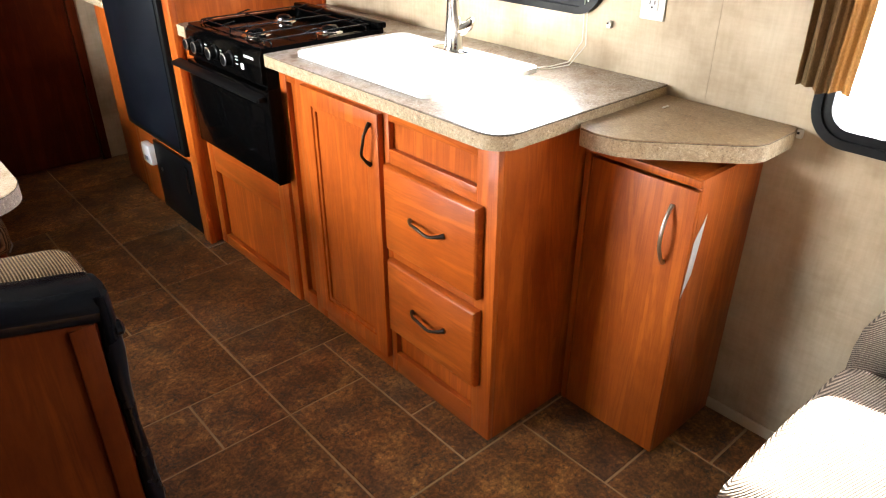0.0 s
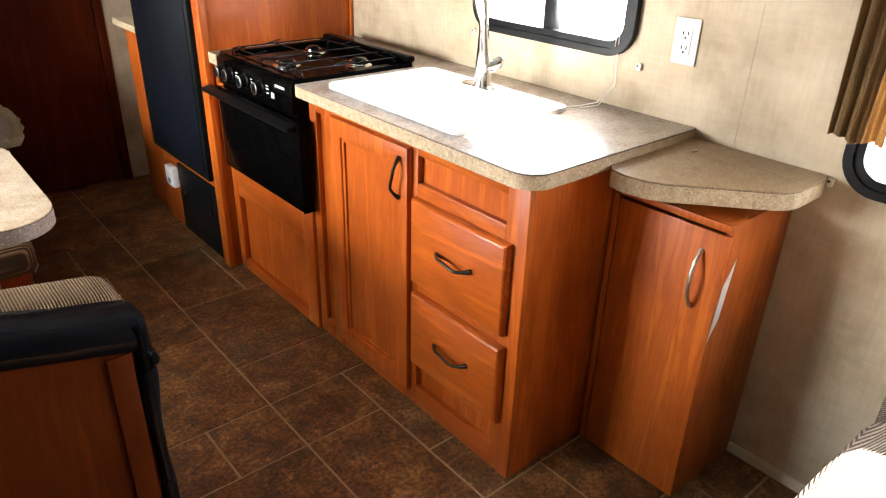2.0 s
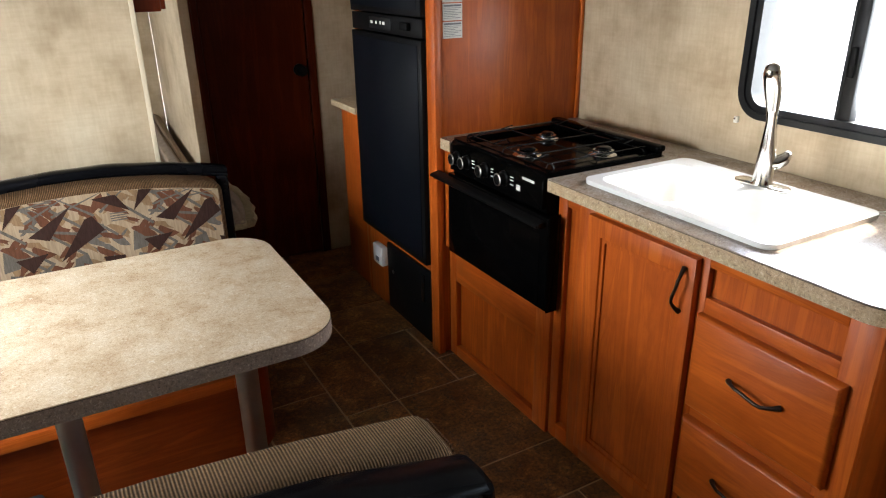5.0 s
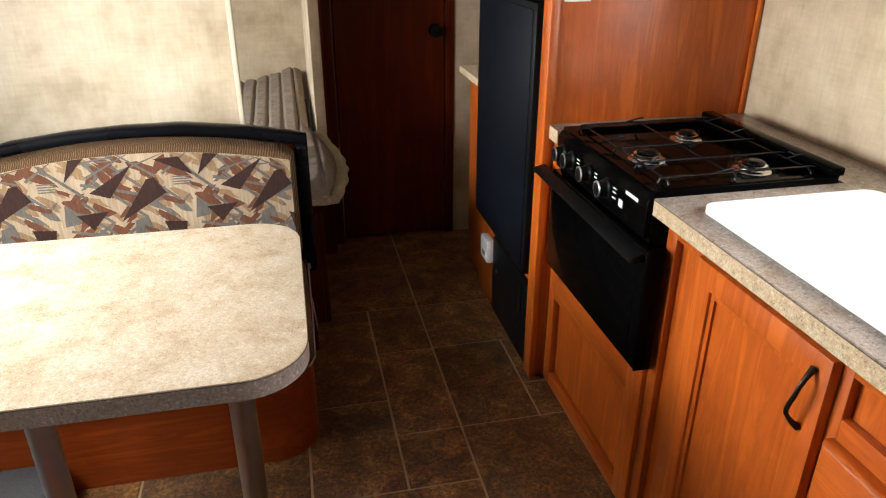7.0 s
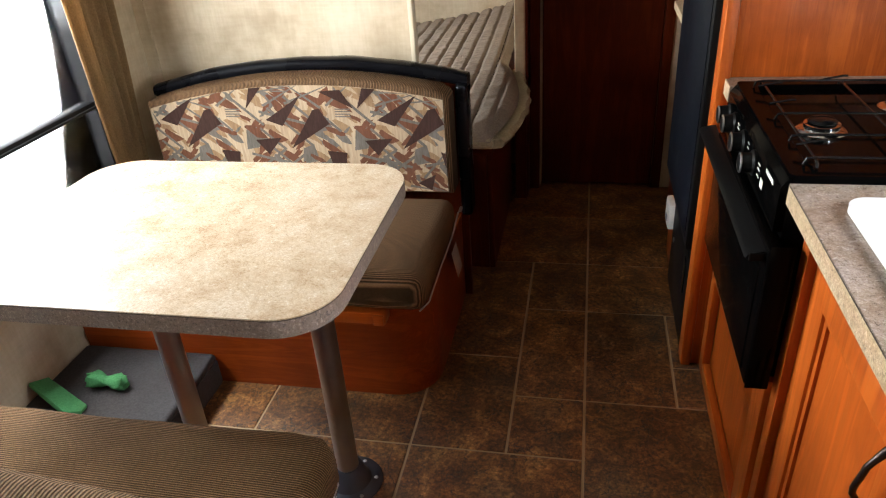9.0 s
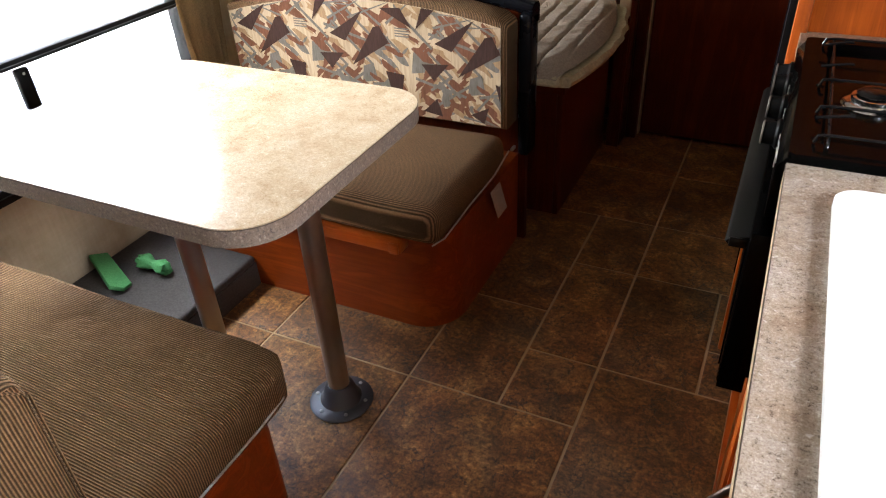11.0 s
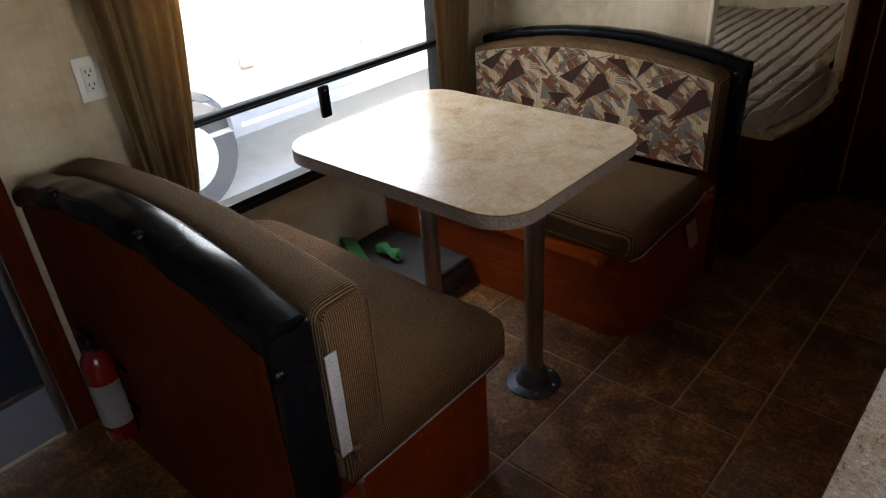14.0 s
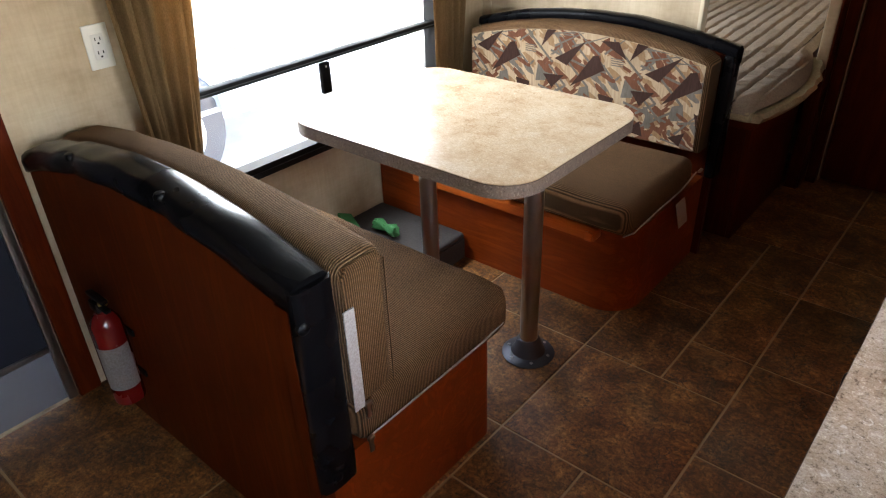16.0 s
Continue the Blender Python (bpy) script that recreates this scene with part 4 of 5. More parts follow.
outlet("wall_outlet", WALL_X, 1.803, 1.875, 1.053, 1.169, 1, "white double power outlet on the wall beside the kitchen window")
outlet("wall_outlet", DIN_X, 2.100, 2.170, 0.945, 1.064, -1, "white double power outlet on the wall beside the dinette curtain")
for y, z in ((2.639, 1.024), (1.965, 1.024), (1.406, 0.860)):
    c = thing("cord_cleat", (WALL_X, y, z), "tiny clear plastic hold-down clip on the wall", "clip", "blind clips")
    part("base", boxed(WALL_X - 0.012, WALL_X - 0.0005, y - 0.007, y + 0.007, z - 0.010, z + 0.010, 0.003), WHITE, c)
    part("screw", lathe(bmesh.new(), (WALL_X - 0.0119, y + 0.002, z + 0.003), [(0.003, 0), (0.003, -0.0015)], 8, "x"), BLACK, c)

bl = thing("window_blind", (2.253, 2.27, 1.40), "raised white window blind with its bottom rail and cords", "blind")
part("bottom_rail", boxed(2.233, 2.260, 1.944, 2.624, 1.398, 1.420, 0.004), WHITE, bl)
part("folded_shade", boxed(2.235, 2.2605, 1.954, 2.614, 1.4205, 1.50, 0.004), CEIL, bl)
part("pull_cord", rod([(2.262, 2.037, 1.40), (2.264, 2.036, 1.20), (2.266, 2.035, 1.05), (2.258, 2.024, 0.96), (2.20, 2.03, 0.915), (2.16, 2.07, 0.903), (2.12, 2.09, 0.903)], 0.0016, 6), CORD_WHITE, bl, "loose white cord")
part("pull_cord", rod([(2.263, 2.047, 1.40), (2.265, 2.046, 1.2), (2.266, 2.046, 1.05), (2.262, 2.040, 0.97), (2.215, 2.045, 0.918), (2.19, 2.085, 0.903), (2.15, 2.10, 0.903)], 0.0016, 6), CORD_WHITE, bl, "loose white cord")

# vanity beyond the refrigerator, thermostat
va = thing("vanity", (1.95, 4.25, 0), "cherry vanity cabinet with a pale laminate top, in shadow", "cabinet")
part("body", boxed(1.66, 2.278, 4.125, 4.40, 0.0, 0.86, 0.003), WOOD_UP, va)
part("vanity_top", boxed(1.615, 2.2815, 4.122, 4.42, 0.862, 0.892, 0.004), EDGE, va)
th = thing("thermostat", (1.735, 4.70, 1.345), "small white thermostat on the end wall", "thermostat")
part("case", boxed(1.700, 1.772, 4.676, 4.6995, 1.345, 1.455, 0.006), WHITE, th)
part("display", boxed(1.712, 1.760, 4.6735, 4.6765, 1.378, 1.392), DOOR_GREY, th)

# ---- dinette ----
def cushion(x0, x1, y0, y1, z0, z1, r=0.03, crown=0.012, cuts=10):
    """A soft block: rounded edges and a slightly swollen top."""
    bm = boxed(x0, x1, y0, y1, z0, z1)
    bmesh.ops.bevel(bm, geom=list(bm.edges), offset=r, segments=4, profile=0.55, affect="EDGES")
    bmesh.ops.subdivide_edges(bm, edges=[e for e in bm.edges if e.calc_length() > 0.12], cuts=cuts, use_grid_fill=True)
    cx, cy, cz = (x0 + x1) / 2, (y0 + y1) / 2, (z0 + z1) / 2
    for v in bm.verts:
        u, w, h = (v.co.x - cx) / (x1 - x0) * 2, (v.co.y - cy) / (y1 - y0) * 2, (v.co.z - cz) / (z1 - z0) * 2
        swell = noise.noise(v.co * 6) * 0.004
        v.co.z += (crown * (1 - u * u) * (1 - w * w) + swell) * max(0, h)
        v.co.y += swell * w * 0.8
        v.co.x += noise.noise(v.co * 7 + Vector((3, 1, 0))) * 0.003 * u
    return bm


def arch(x, x0, x1, zl, zm, zr):
    """Height of a shallow arch from zl over zm to zr."""
    u = (x - x0) / (x1 - x0)
    return zl * (1 - u) + zr * u + 4 * u * (1 - u) * (zm - (zl + zr) / 2)


def arch_outline(x0, x1, z0, zl, zm, zr, r=0.05, n=18):
    out = [(x0, z0), (x1, z0)]
    out += [(x1, arch(x1, x0, x1, zl, zm, zr) - r)]
    for i in range(1, 6):
        a = radians(90 * i / 6)
        out.append((x1 - r + r * math.cos(a), arch(x1, x0, x1, zl, zm, zr) - r + r * math.sin(a)))
    out += [(x1 - r - (x1 - r - x0) * i / n, arch(x1 - r - (x1 - r - x0) * i / n, x0, x1, zl, zm, zr)) for i in range(n + 1)]
    return out


def round_corner(bm, x0, sx, y1, sy, r):
    """Rounds one upright corner of a soft block; sx, sy point outward."""
    for v in bm.verts:
        dx, dy = (v.co.x - (x0 - sx * r)) * sx, (v.co.y - (y1 - sy * r)) * sy
        if dx > 0 and dy > 0:
            k = max(dx, dy) / math.hypot(dx, dy)
            v.co.x, v.co.y = x0 - sx * r + sx * dx * k, y1 - sy * r + sy * dy * k
    return bm


# bench with its back to the entry
nb = thing("dinette_bench", (0.3, 2.15, 0), "dinette bench with cherry sides, black vinyl-edged back and brown corduroy cushions", "bench", "dinette benches")
# Panel and edge strip are coloured as wood standing in shade.
part("back_panel", prism(bmesh.new(), arch_outline(-0.252, 0.850, 0.0, 0.775, 0.865, 0.795, 0.03), "y", 1.862, 1.885), WOOD_BACK_SHADED, nb, "cherry back panel with its shade put into the colour", 30)
part("edge_stile", boxed(0.796, 0.835, 1.8555, 1.8615, 0.0, 0.76, 0.002), WOOD_BACK_SHADED, nb, "cherry edge strip of the back")
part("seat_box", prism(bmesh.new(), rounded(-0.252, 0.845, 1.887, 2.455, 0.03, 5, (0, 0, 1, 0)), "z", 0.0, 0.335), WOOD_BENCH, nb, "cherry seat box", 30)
bm = bmesh.new()
xs = [-0.245 + 1.10 * i / 36 for i in range(37)]
prof = ((1.858, -0.050), (1.852, -0.044), (1.850, -0.018), (1.855, 0.002), (1.868, 0.011), (1.90, 0.013), (1.932, 0.010), (1.945, 0.0), (1.948, -0.04), (1.886, -0.05))
loops = []
for x in xs:
    z = arch(x, -0.245, 0.86, 0.785, 0.880, 0.802)
    puff = 0.0025 * math.sin(x * 31.0) + 0.004 * noise.noise(Vector((x * 9, 0, 0)))
    dent = -0.007 * sum(math.exp(-((x - c) / 0.03) ** 2) for c in (0.06, 0.46))
    loops.append([bm.verts.new((x, y + (puff * 0.6 - dent * 0.6 if k < 5 else 0), z + dz + (puff + dent if 2 < k < 7 else 0))) for k, (y, dz) in enumerate(prof)])
for a, b in zip(loops, loops[1:]):
    for k in range(len(prof)):
        bm.faces.new((a[k], a[(k + 1) % len(prof)], b[(k + 1) % len(prof)], b[k]))
bm.faces.new(loops[0]); bm.faces.new(loops[-1][::-1])
bmesh.ops.recalc_face_normals(bm, faces=bm.faces)
trim_top = part("vinyl_top_trim", bm, VINYL, nb, "padded black vinyl edging", 70)
bm = bmesh.new()
loops = []
for i in range(19):
    u = i / 18
    z = 0.806 - u * 0.505
    out = 0.004 * math.sin(u * 9) + 0.003 * noise.noise(Vector((u * 7, 2, 0)))
    xl = 0.838 + 0.002 * math.sin(u * 12 + 1)
    loops.append([bm.verts.new(p) for p in ((xl, 1.861, z), (xl + 0.004, 1.853, z), (0.852, 1.849, z), (0.862 + out, 1.853, z), (0.868 + out, 1.868, z), (0.870 + out, 1.90, z), (0.867 + out, 1.936, z), (0.855, 1.947, z), (0.851, 1.887, z))])
for a, b in zip(loops, loops[1:]):
    for k in range(9):
        bm.faces.new((a[k], b[k], b[(k + 1) % 9], a[(k + 1) % 9]))
bm.faces.new(loops[0]); bm.faces.new(loops[-1][::-1])
bmesh.ops.recalc_face_normals(bm, faces=bm.faces)
trim_side = part("vinyl_side_trim", bm, VINYL, nb, "padded black vinyl edging", 70)
for x in (0.06, 0.46):
    part("tuft_button", lathe(bmesh.new(), (x, 1.862, arch(x, -0.245, 0.86, 0.785, 0.880, 0.802) - 0.004), [(0.014, -0.004), (0.014, 0.004), (0.010, 0.010), (0.003, 0.012)], 16), VINYL, trim_top, "black upholstery button")
part("tuft_button", lathe(bmesh.new(), (0.835, 1.872, 0.806), [(0.014, -0.003), (0.014, 0.006), (0.010, 0.011), (0.003, 0.013)], 16), VINYL, trim_top, "black upholstery button")
for z, y in ((0.735, 1.862), (0.335, 1.885)):
    part("tuft_button", lathe(bmesh.new(), (0.866, y, z), [(0.014, -0.003), (0.014, 0.006), (0.010, 0.010), (0.003, 0.012)], 16, "x"), VINYL, trim_side, "black upholstery button")
bm = cushion(-0.250, 0.868, 1.951, 2.078, 0.458, 0.806, 0.034, 0.014)
for v in bm.verts:
    if v.co.z > 0.7:
        v.co.z += arch(v.co.x, -0.25, 0.872, 0.0, 0.045, 0.0)
bm.normal_update()
for f in bm.faces:
    f.material_index = 1 if abs(f.normal.x) > 0.75 else 0
bc = part("back_cushion", bm, [CORD_X, CORD_Y], nb, "brown corduroy back cushion", 60)
part("end_piping", rod([(0.864, 1.960, 0.47), (0.866, 1.960, 0.780), (0.862, 1.978, 0.800), (0.862, 2.050, 0.801), (0.866, 2.072, 0.780), (0.866, 2.072, 0.466)], 0.0018, 6), CORD_Y, bc, "dark seam piping")
part("liner_patch", boxed(0.8682, 0.8712, 1.953, 1.980, 0.465, 0.715), LINER, bc, "exposed white liner")
sc = part("seat_cushion", round_corner(round_corner(cushion(-0.205, 0.862, 1.970, 2.535, 0.338, 0.458, 0.035, 0.018, 14), -0.205, -1, 2.535, 1, 0.15), 0.862, 1, 2.535, 1, 0.06), CORD_Y, nb, "brown corduroy seat cushion", 60)
part("piping", rod([(0.30, 2.536, 0.372), (0.79, 2.534, 0.372), (0.835, 2.520, 0.372), (0.860, 2.48, 0.372), (0.866, 2.40, 0.371), (0.866, 2.15, 0.369), (0.866, 1.985, 0.367)], 0.0028, 6), LINER, sc, "pale piping")
for y, z in ((1.985, 0.360), (1.988, 0.458)):
    zp = part("zipper_pull", boxed(0.868, 0.873, y - 0.006, y + 0.006, z - 0.034, z, 0.002), NICKEL, sc, "metal zipper pull")
    part("zipper_slider", boxed(0.866, 0.876, y - 0.009, y + 0.009, z + 0.0005, z + 0.012, 0.003), NICKEL, zp)

# bench against the partition
fb = thing("dinette_bench", (0.3, 3.45, 0), "dinette bench with a patterned back cushion and brown corduroy seat", "bench", "dinette benches")
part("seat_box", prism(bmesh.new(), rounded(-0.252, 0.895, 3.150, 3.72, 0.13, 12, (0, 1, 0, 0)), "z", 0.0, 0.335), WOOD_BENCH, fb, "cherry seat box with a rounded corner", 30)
part("batten", boxed(-0.02, 0.785, 3.098, 3.149, 0.298, 0.336, 0.005), WOOD_CROSS, fb, "cherry table rest batten")
part("batten_block", boxed(0.752, 0.782, 3.090, 3.0975, 0.300, 0.334, 0.003), WOOD_CROSS, fb)
part("back_panel", prism(bmesh.new(), arch_outline(-0.14, 0.920, 0.0, 0.775, 0.845, 0.80, 0.03), "y", 3.722, 3.745), WOOD_DIMMED, fb, "", 30)
bm = bmesh.new()
loops = []
prof = ((3.700, -0.016), (3.700, 0.002), (3.708, 0.010), (3.73, 0.013), (3.755, 0.010), (3.768, -0.004), (3.768, -0.05), (3.746, -0.05), (3.720, -0.03))
for i in range(31):
    x = -0.150 + 1.090 * i / 30
    z = arch(x, -0.150, 0.94, 0.785, 0.868, 0.812)
    puff = 0.004 * noise.noise(Vector((x * 8, 5, 0)))
    loops.append([bm.verts.new((x, y, z + dz + puff)) for y, dz in prof])
for a, b in zip(loops, loops[1:]):
    for k in range(len(prof)):
        bm.faces.new((a[k], a[(k + 1) % len(prof)], b[(k + 1) % len(prof)], b[k]))
bm.faces.new(loops[0]); bm.faces.new(loops[-1][::-1])
bmesh.ops.recalc_face_normals(bm, faces=bm.faces)
part("vinyl_top_trim", bm, VINYL, fb, "padded black vinyl edging", 70)
part("vinyl_side_trim", boxed(0.900, 0.940, 3.690, 3.768, 0.34, 0.798, 0.014, 3), VINYL, fb, "padded black vinyl edging")

CX0, CX1, CZ0 = -0.125, 0.896, 0.462


def back_top(x):
    return arch(x, CX0, CX1, 0.770, 0.848, 0.796)


bm = prism(bmesh.new(), arch_outline(CX0, CX1, CZ0, 0.770, 0.848, 0.796, 0.03), "y", 3.605, 3.715, 0.018, 3)
bcf = part("back_cushion", bm, CORD_FAR, fb, "back cushion bordered in brown corduroy", 50)
FYP = 3.6035
prnt = bmesh.new()


def poly(points, idx, layer):
    pts = []
    for x, z in points:
        x = min(max(x, CX0 + 0.012), CX1 - 0.016)
        pts.append((x, min(max(z, CZ0 + 0.01), back_top(x) - 0.022)))
    if len({(round(a, 4), round(b, 4)) for a, b in pts}) < 3:
        return
    y = FYP - layer * 0.0003 - len(prnt.faces) * 0.0000012
    f = prnt.faces.new([prnt.verts.new((x, y, z)) for x, z in pts])
    f.material_index = idx


cream_line = [(CX0 + 0.012, CZ0 + 0.01), (CX1 - 0.016, CZ0 + 0.01)] + [(CX1 - 0.016 - (CX1 - CX0 - 0.028) * i / 24, back_top(CX1 - 0.016 - (CX1 - CX0 - 0.028) * i / 24) - 0.022) for i in range(25)]
part("patterned_face", prism(bmesh.new(), cream_line, "y", 3.6040, 3.6055), CREAM, bcf, "cream woven face with an angular brown print", 20)
rng = random.Random(7)
MOTIF = 0.375
motif = []
for _ in range(165):      # camouflage leaves
    motif.append(("leaf", rng.uniform(0, MOTIF), rng.uniform(0.0, 0.40), rng.uniform(0.018, 0.046), rng.choice((-0.7, -0.5, -0.9, 0.8)), rng.choice((2, 2, 2, 4, 4, 3))))
for u, w, du, dw in ((0.215, 0.150, 0.075, 0.085), (0.03, 0.10, 0.06, 0.07), (0.31, 0.05, 0.05, 0.06), (0.10, 0.21, 0.05, 0.05)):
    motif.append(("block", u, w, du, dw, 3))
for _ in range(22):      # grey crossing strokes
    motif.append(("stroke", rng.uniform(0, MOTIF), rng.uniform(0.0, 0.40), rng.uniform(0.08, 0.19), rng.choice((0.6, 0.75, -0.25, 2.4, 0.15)), 3))
SHARDS = (((0.0, 0.155), (0.090, 0.285), (0.112, 0.290), (0.142, 0.240), (0.075, 0.200)),
          ((0.252, 0.184), (0.345, 0.192), (0.292, 0.134)),
          ((0.118, 0.345), (0.190, 0.350), (0.226, 0.290)),
          ((0.168, 0.365), (0.190, 0.368), (0.232, 0.312)),
          ((0.238, 0.288), (0.262, 0.370), (0.304, 0.372)),
          ((0.300, 0.252), (0.356, 0.232), (0.432, 0.334), (0.380, 0.300)),
          ((0.122, 0.148), (0.188, 0.142), (0.178, 0.090), (0.136, 0.094)),
          ((0.040, 0.040), (0.100, 0.070), (0.085, 0.015)),
          ((0.250, 0.030), (0.300, 0.078), (0.318, 0.020)))
for shape in SHARDS:
    motif.append(("shard", shape[0][0], shape[0][1], 0, 0, 1, shape))
for x, z in ((0.165, 0.262), (0.335, 0.345), (0.02, 0.36)):
    motif.append(("bars", x, z, 0.05, 0, 3))
for rep in range(-1, 4):
    ox = 0.367 + (rep - 1) * MOTIF
    for m in motif:
        kind, x, z, l, a, idx = m[:6]
        x, z = x + ox, z + CZ0
        if not CX0 + 0.01 < x < CX1 - 0.02 or z > back_top(x) - 0.03:
            continue
        ca, sa = math.cos(a), math.sin(a)
        if kind == "shard":
            poly([(ox + u, CZ0 + w) for u, w in m[6]], 1, 5)
        elif kind == "block":
            poly([(x, z), (x + l, z + 0.012), (x + l * 0.8, z + a), (x + 0.01, z + a * 0.8)], 3, 1)
        elif kind == "stroke":
            w = 0.009
            poly([(x, z), (x + ca * l, z + sa * l), (x + ca * l - sa * w, z + sa * l + ca * w), (x - sa * w, z + ca * w)], 3, 3)
        elif kind == "bars":
            for k in range(4):
                poly([(x, z + k * 0.008), (x + l, z + k * 0.008), (x + l, z + k * 0.008 + 0.004), (x, z + k * 0.008 + 0.004)], 3, 4)
        else:
            n = 9
            r2 = random.Random(int(m[1] * 1e5))
            ring_pts = []
            for k in range(n):
                t = 2 * math.pi * k / n
                rr = l * r2.uniform(0.45, 1.05)
                u, v = rr * math.cos(t) * 1.25, rr * math.sin(t) * 0.42
                ring_pts.append((x + u * ca - v * sa, z + u * sa + v * ca))
            poly(ring_pts, idx, 1 + (idx == 2))
part("printed_pattern", prnt, [CREAM, PRINT_DARK, PRINT_RUST, PRINT_GREY, PRINT_TAN], bcf, "dark brown, rust and grey angular print", 0)
scf = part("seat_cushion", cushion(-0.250, 0.902, 3.100, 3.604, 0.338, 0.458, 0.042, 0.014, 14), CORD_Y, fb, "brown corduroy seat cushion", 60)
part("piping", rod([(0.885, 3.10, 0.352), (0.903, 3.14, 0.356), (0.906, 3.30, 0.37), (0.907, 3.48, 0.372), (0.908, 3.60, 0.40)], 0.0026, 6), LINER, scf, "pale piping")
part("zipper_pull", boxed(0.906, 0.916, 3.615, 3.645, 0.392, 0.400, 0.002), NICKEL, scf, "metal zipper pull")
bm = boxed(0.9105, 0.9118, 3.46, 3.535, 0.225, 0.335)
for v in bm.verts:
    v.co.y += (v.co.z - 0.28) * -0.35
    v.co.x += (0.335 - v.co.z) * 0.08
part("care_tag", bm, LINER, scf, "white fabric care tag")

# table
tb = thing("dinette_table", (0.48, 2.8, 0), "dinette table with a rounded speckled laminate top on two steel posts", "table")
line = rounded(0.045, 0.893, 2.476, 3.150, 0.115, 10)
tt = part("tabletop", prism(bmesh.new(), line, "z", 0.722, 0.7575), TABLE_EDGE, tb, "speckled grey-brown edge band", 30)
part("laminate_sheet", prism(bmesh.new(), rounded(0.0455, 0.8925, 2.4765, 3.1495, 0.115, 10), "z", 0.7578, 0.7610), TABLE, tt, "glossy warm beige speckled laminate", 30)
part("seam_line", prism(bmesh.new(), rounded(0.0445, 0.8935, 2.4755, 3.1505, 0.115, 10), "z", 0.7570, 0.7585), GROOVE, tt, "thin dark laminate edge line", 30)
for px, py in ((0.735, 2.805), (0.325, 2.805)):
    lg = part("post", sweep(bmesh.new(), [((px, py, 0.03), 0.0285), ((px, py, 0.722), 0.0285)], 28), STEEL, tb, "scuffed steel tube post", 40)
    part("floor_flange", lathe(bmesh.new(), (px, py, 0.0), [(0.084, 0.0), (0.086, 0.004), (0.082, 0.008), (0.056, 0.013), (0.046, 0.030), (0.038, 0.058), (0.031, 0.064)], 32), FLANGE, lg, "dark cast floor socket")
    part("top_socket", lathe(bmesh.new(), (px, py, 0.68), [(0.034, 0.0), (0.040, 0.02), (0.080, 0.034), (0.084, 0.0415)], 28), STEEL, lg)
    for k in range(6):
        a = radians(60 * k + 12)
        part("flange_screw", lathe(bmesh.new(), (px + 0.068 * math.cos(a), py + 0.068 * math.sin(a), 0.009), [(0.006, 0.0), (0.005, 0.003), (0.002, 0.004)], 10), ALU, lg)

# carpeted box by the wall, sponge and crumpled cloth
cbx = thing("carpeted_box", (-0.05, 2.87, 0), "low wheel-well box covered in grey carpet under the table", "box")
part("carpet_cover", boxed(DIN_X + 0.002, 0.20, 2.60, 3.148, 0.085, 0.115, 0.014, 3), CARPET, cbx)
part("side_carpet", boxed(DIN_X + 0.002, 0.197, 2.603, 3.147, 0.0, 0.0852), CARPET, cbx)
bm = bmesh.new()
prism(bm, [(-0.10, -0.028), (0.085, -0.036), (0.105, 0.0), (0.085, 0.032), (-0.10, 0.030)], "z", 0.0, 0.016, 0.004)
bmesh.ops.transform(bm, matrix=Matrix.Translation((-0.150, 2.870, 0.134)) @ Matrix.Rotation(radians(-23), 4, "Z") @ Matrix.Rotation(radians(8), 4, "Y") @ Matrix.Rotation(radians(-20), 4, "X") , verts=bm.verts)
for v in bm.verts:
    v.co.z = max(v.co.z, 0.1155)
solo("cleaning_sponge", bm, GREEN, (-0.165, 2.87, 0.1155), "flat pale green cleaning pad lying on the carpeted box", "sponge")
bm = bmesh.new()
bmesh.ops.create_icosphere(bm, subdivisions=3, radius=0.05)
for v in bm.verts:
    d = v.co.normalized()
    pinch = 0.35 + 1.0 * abs(d.x)
    v.co = Vector((d.x * 0.062, d.y * 0.035 * pinch, d.z * 0.030 * pinch)) * (1 + 0.35 * noise.noise(d * 3.2))
    v.co += Vector((-0.045, 2.955, 0.142))
    v.co.z = max(v.co.z, 0.1155)
solo("green_cloth", bm, GREEN, (-0.045, 2.955, 0.1155), "crumpled green cloth tied like a bow on the carpeted box", "cloth", smooth=50)


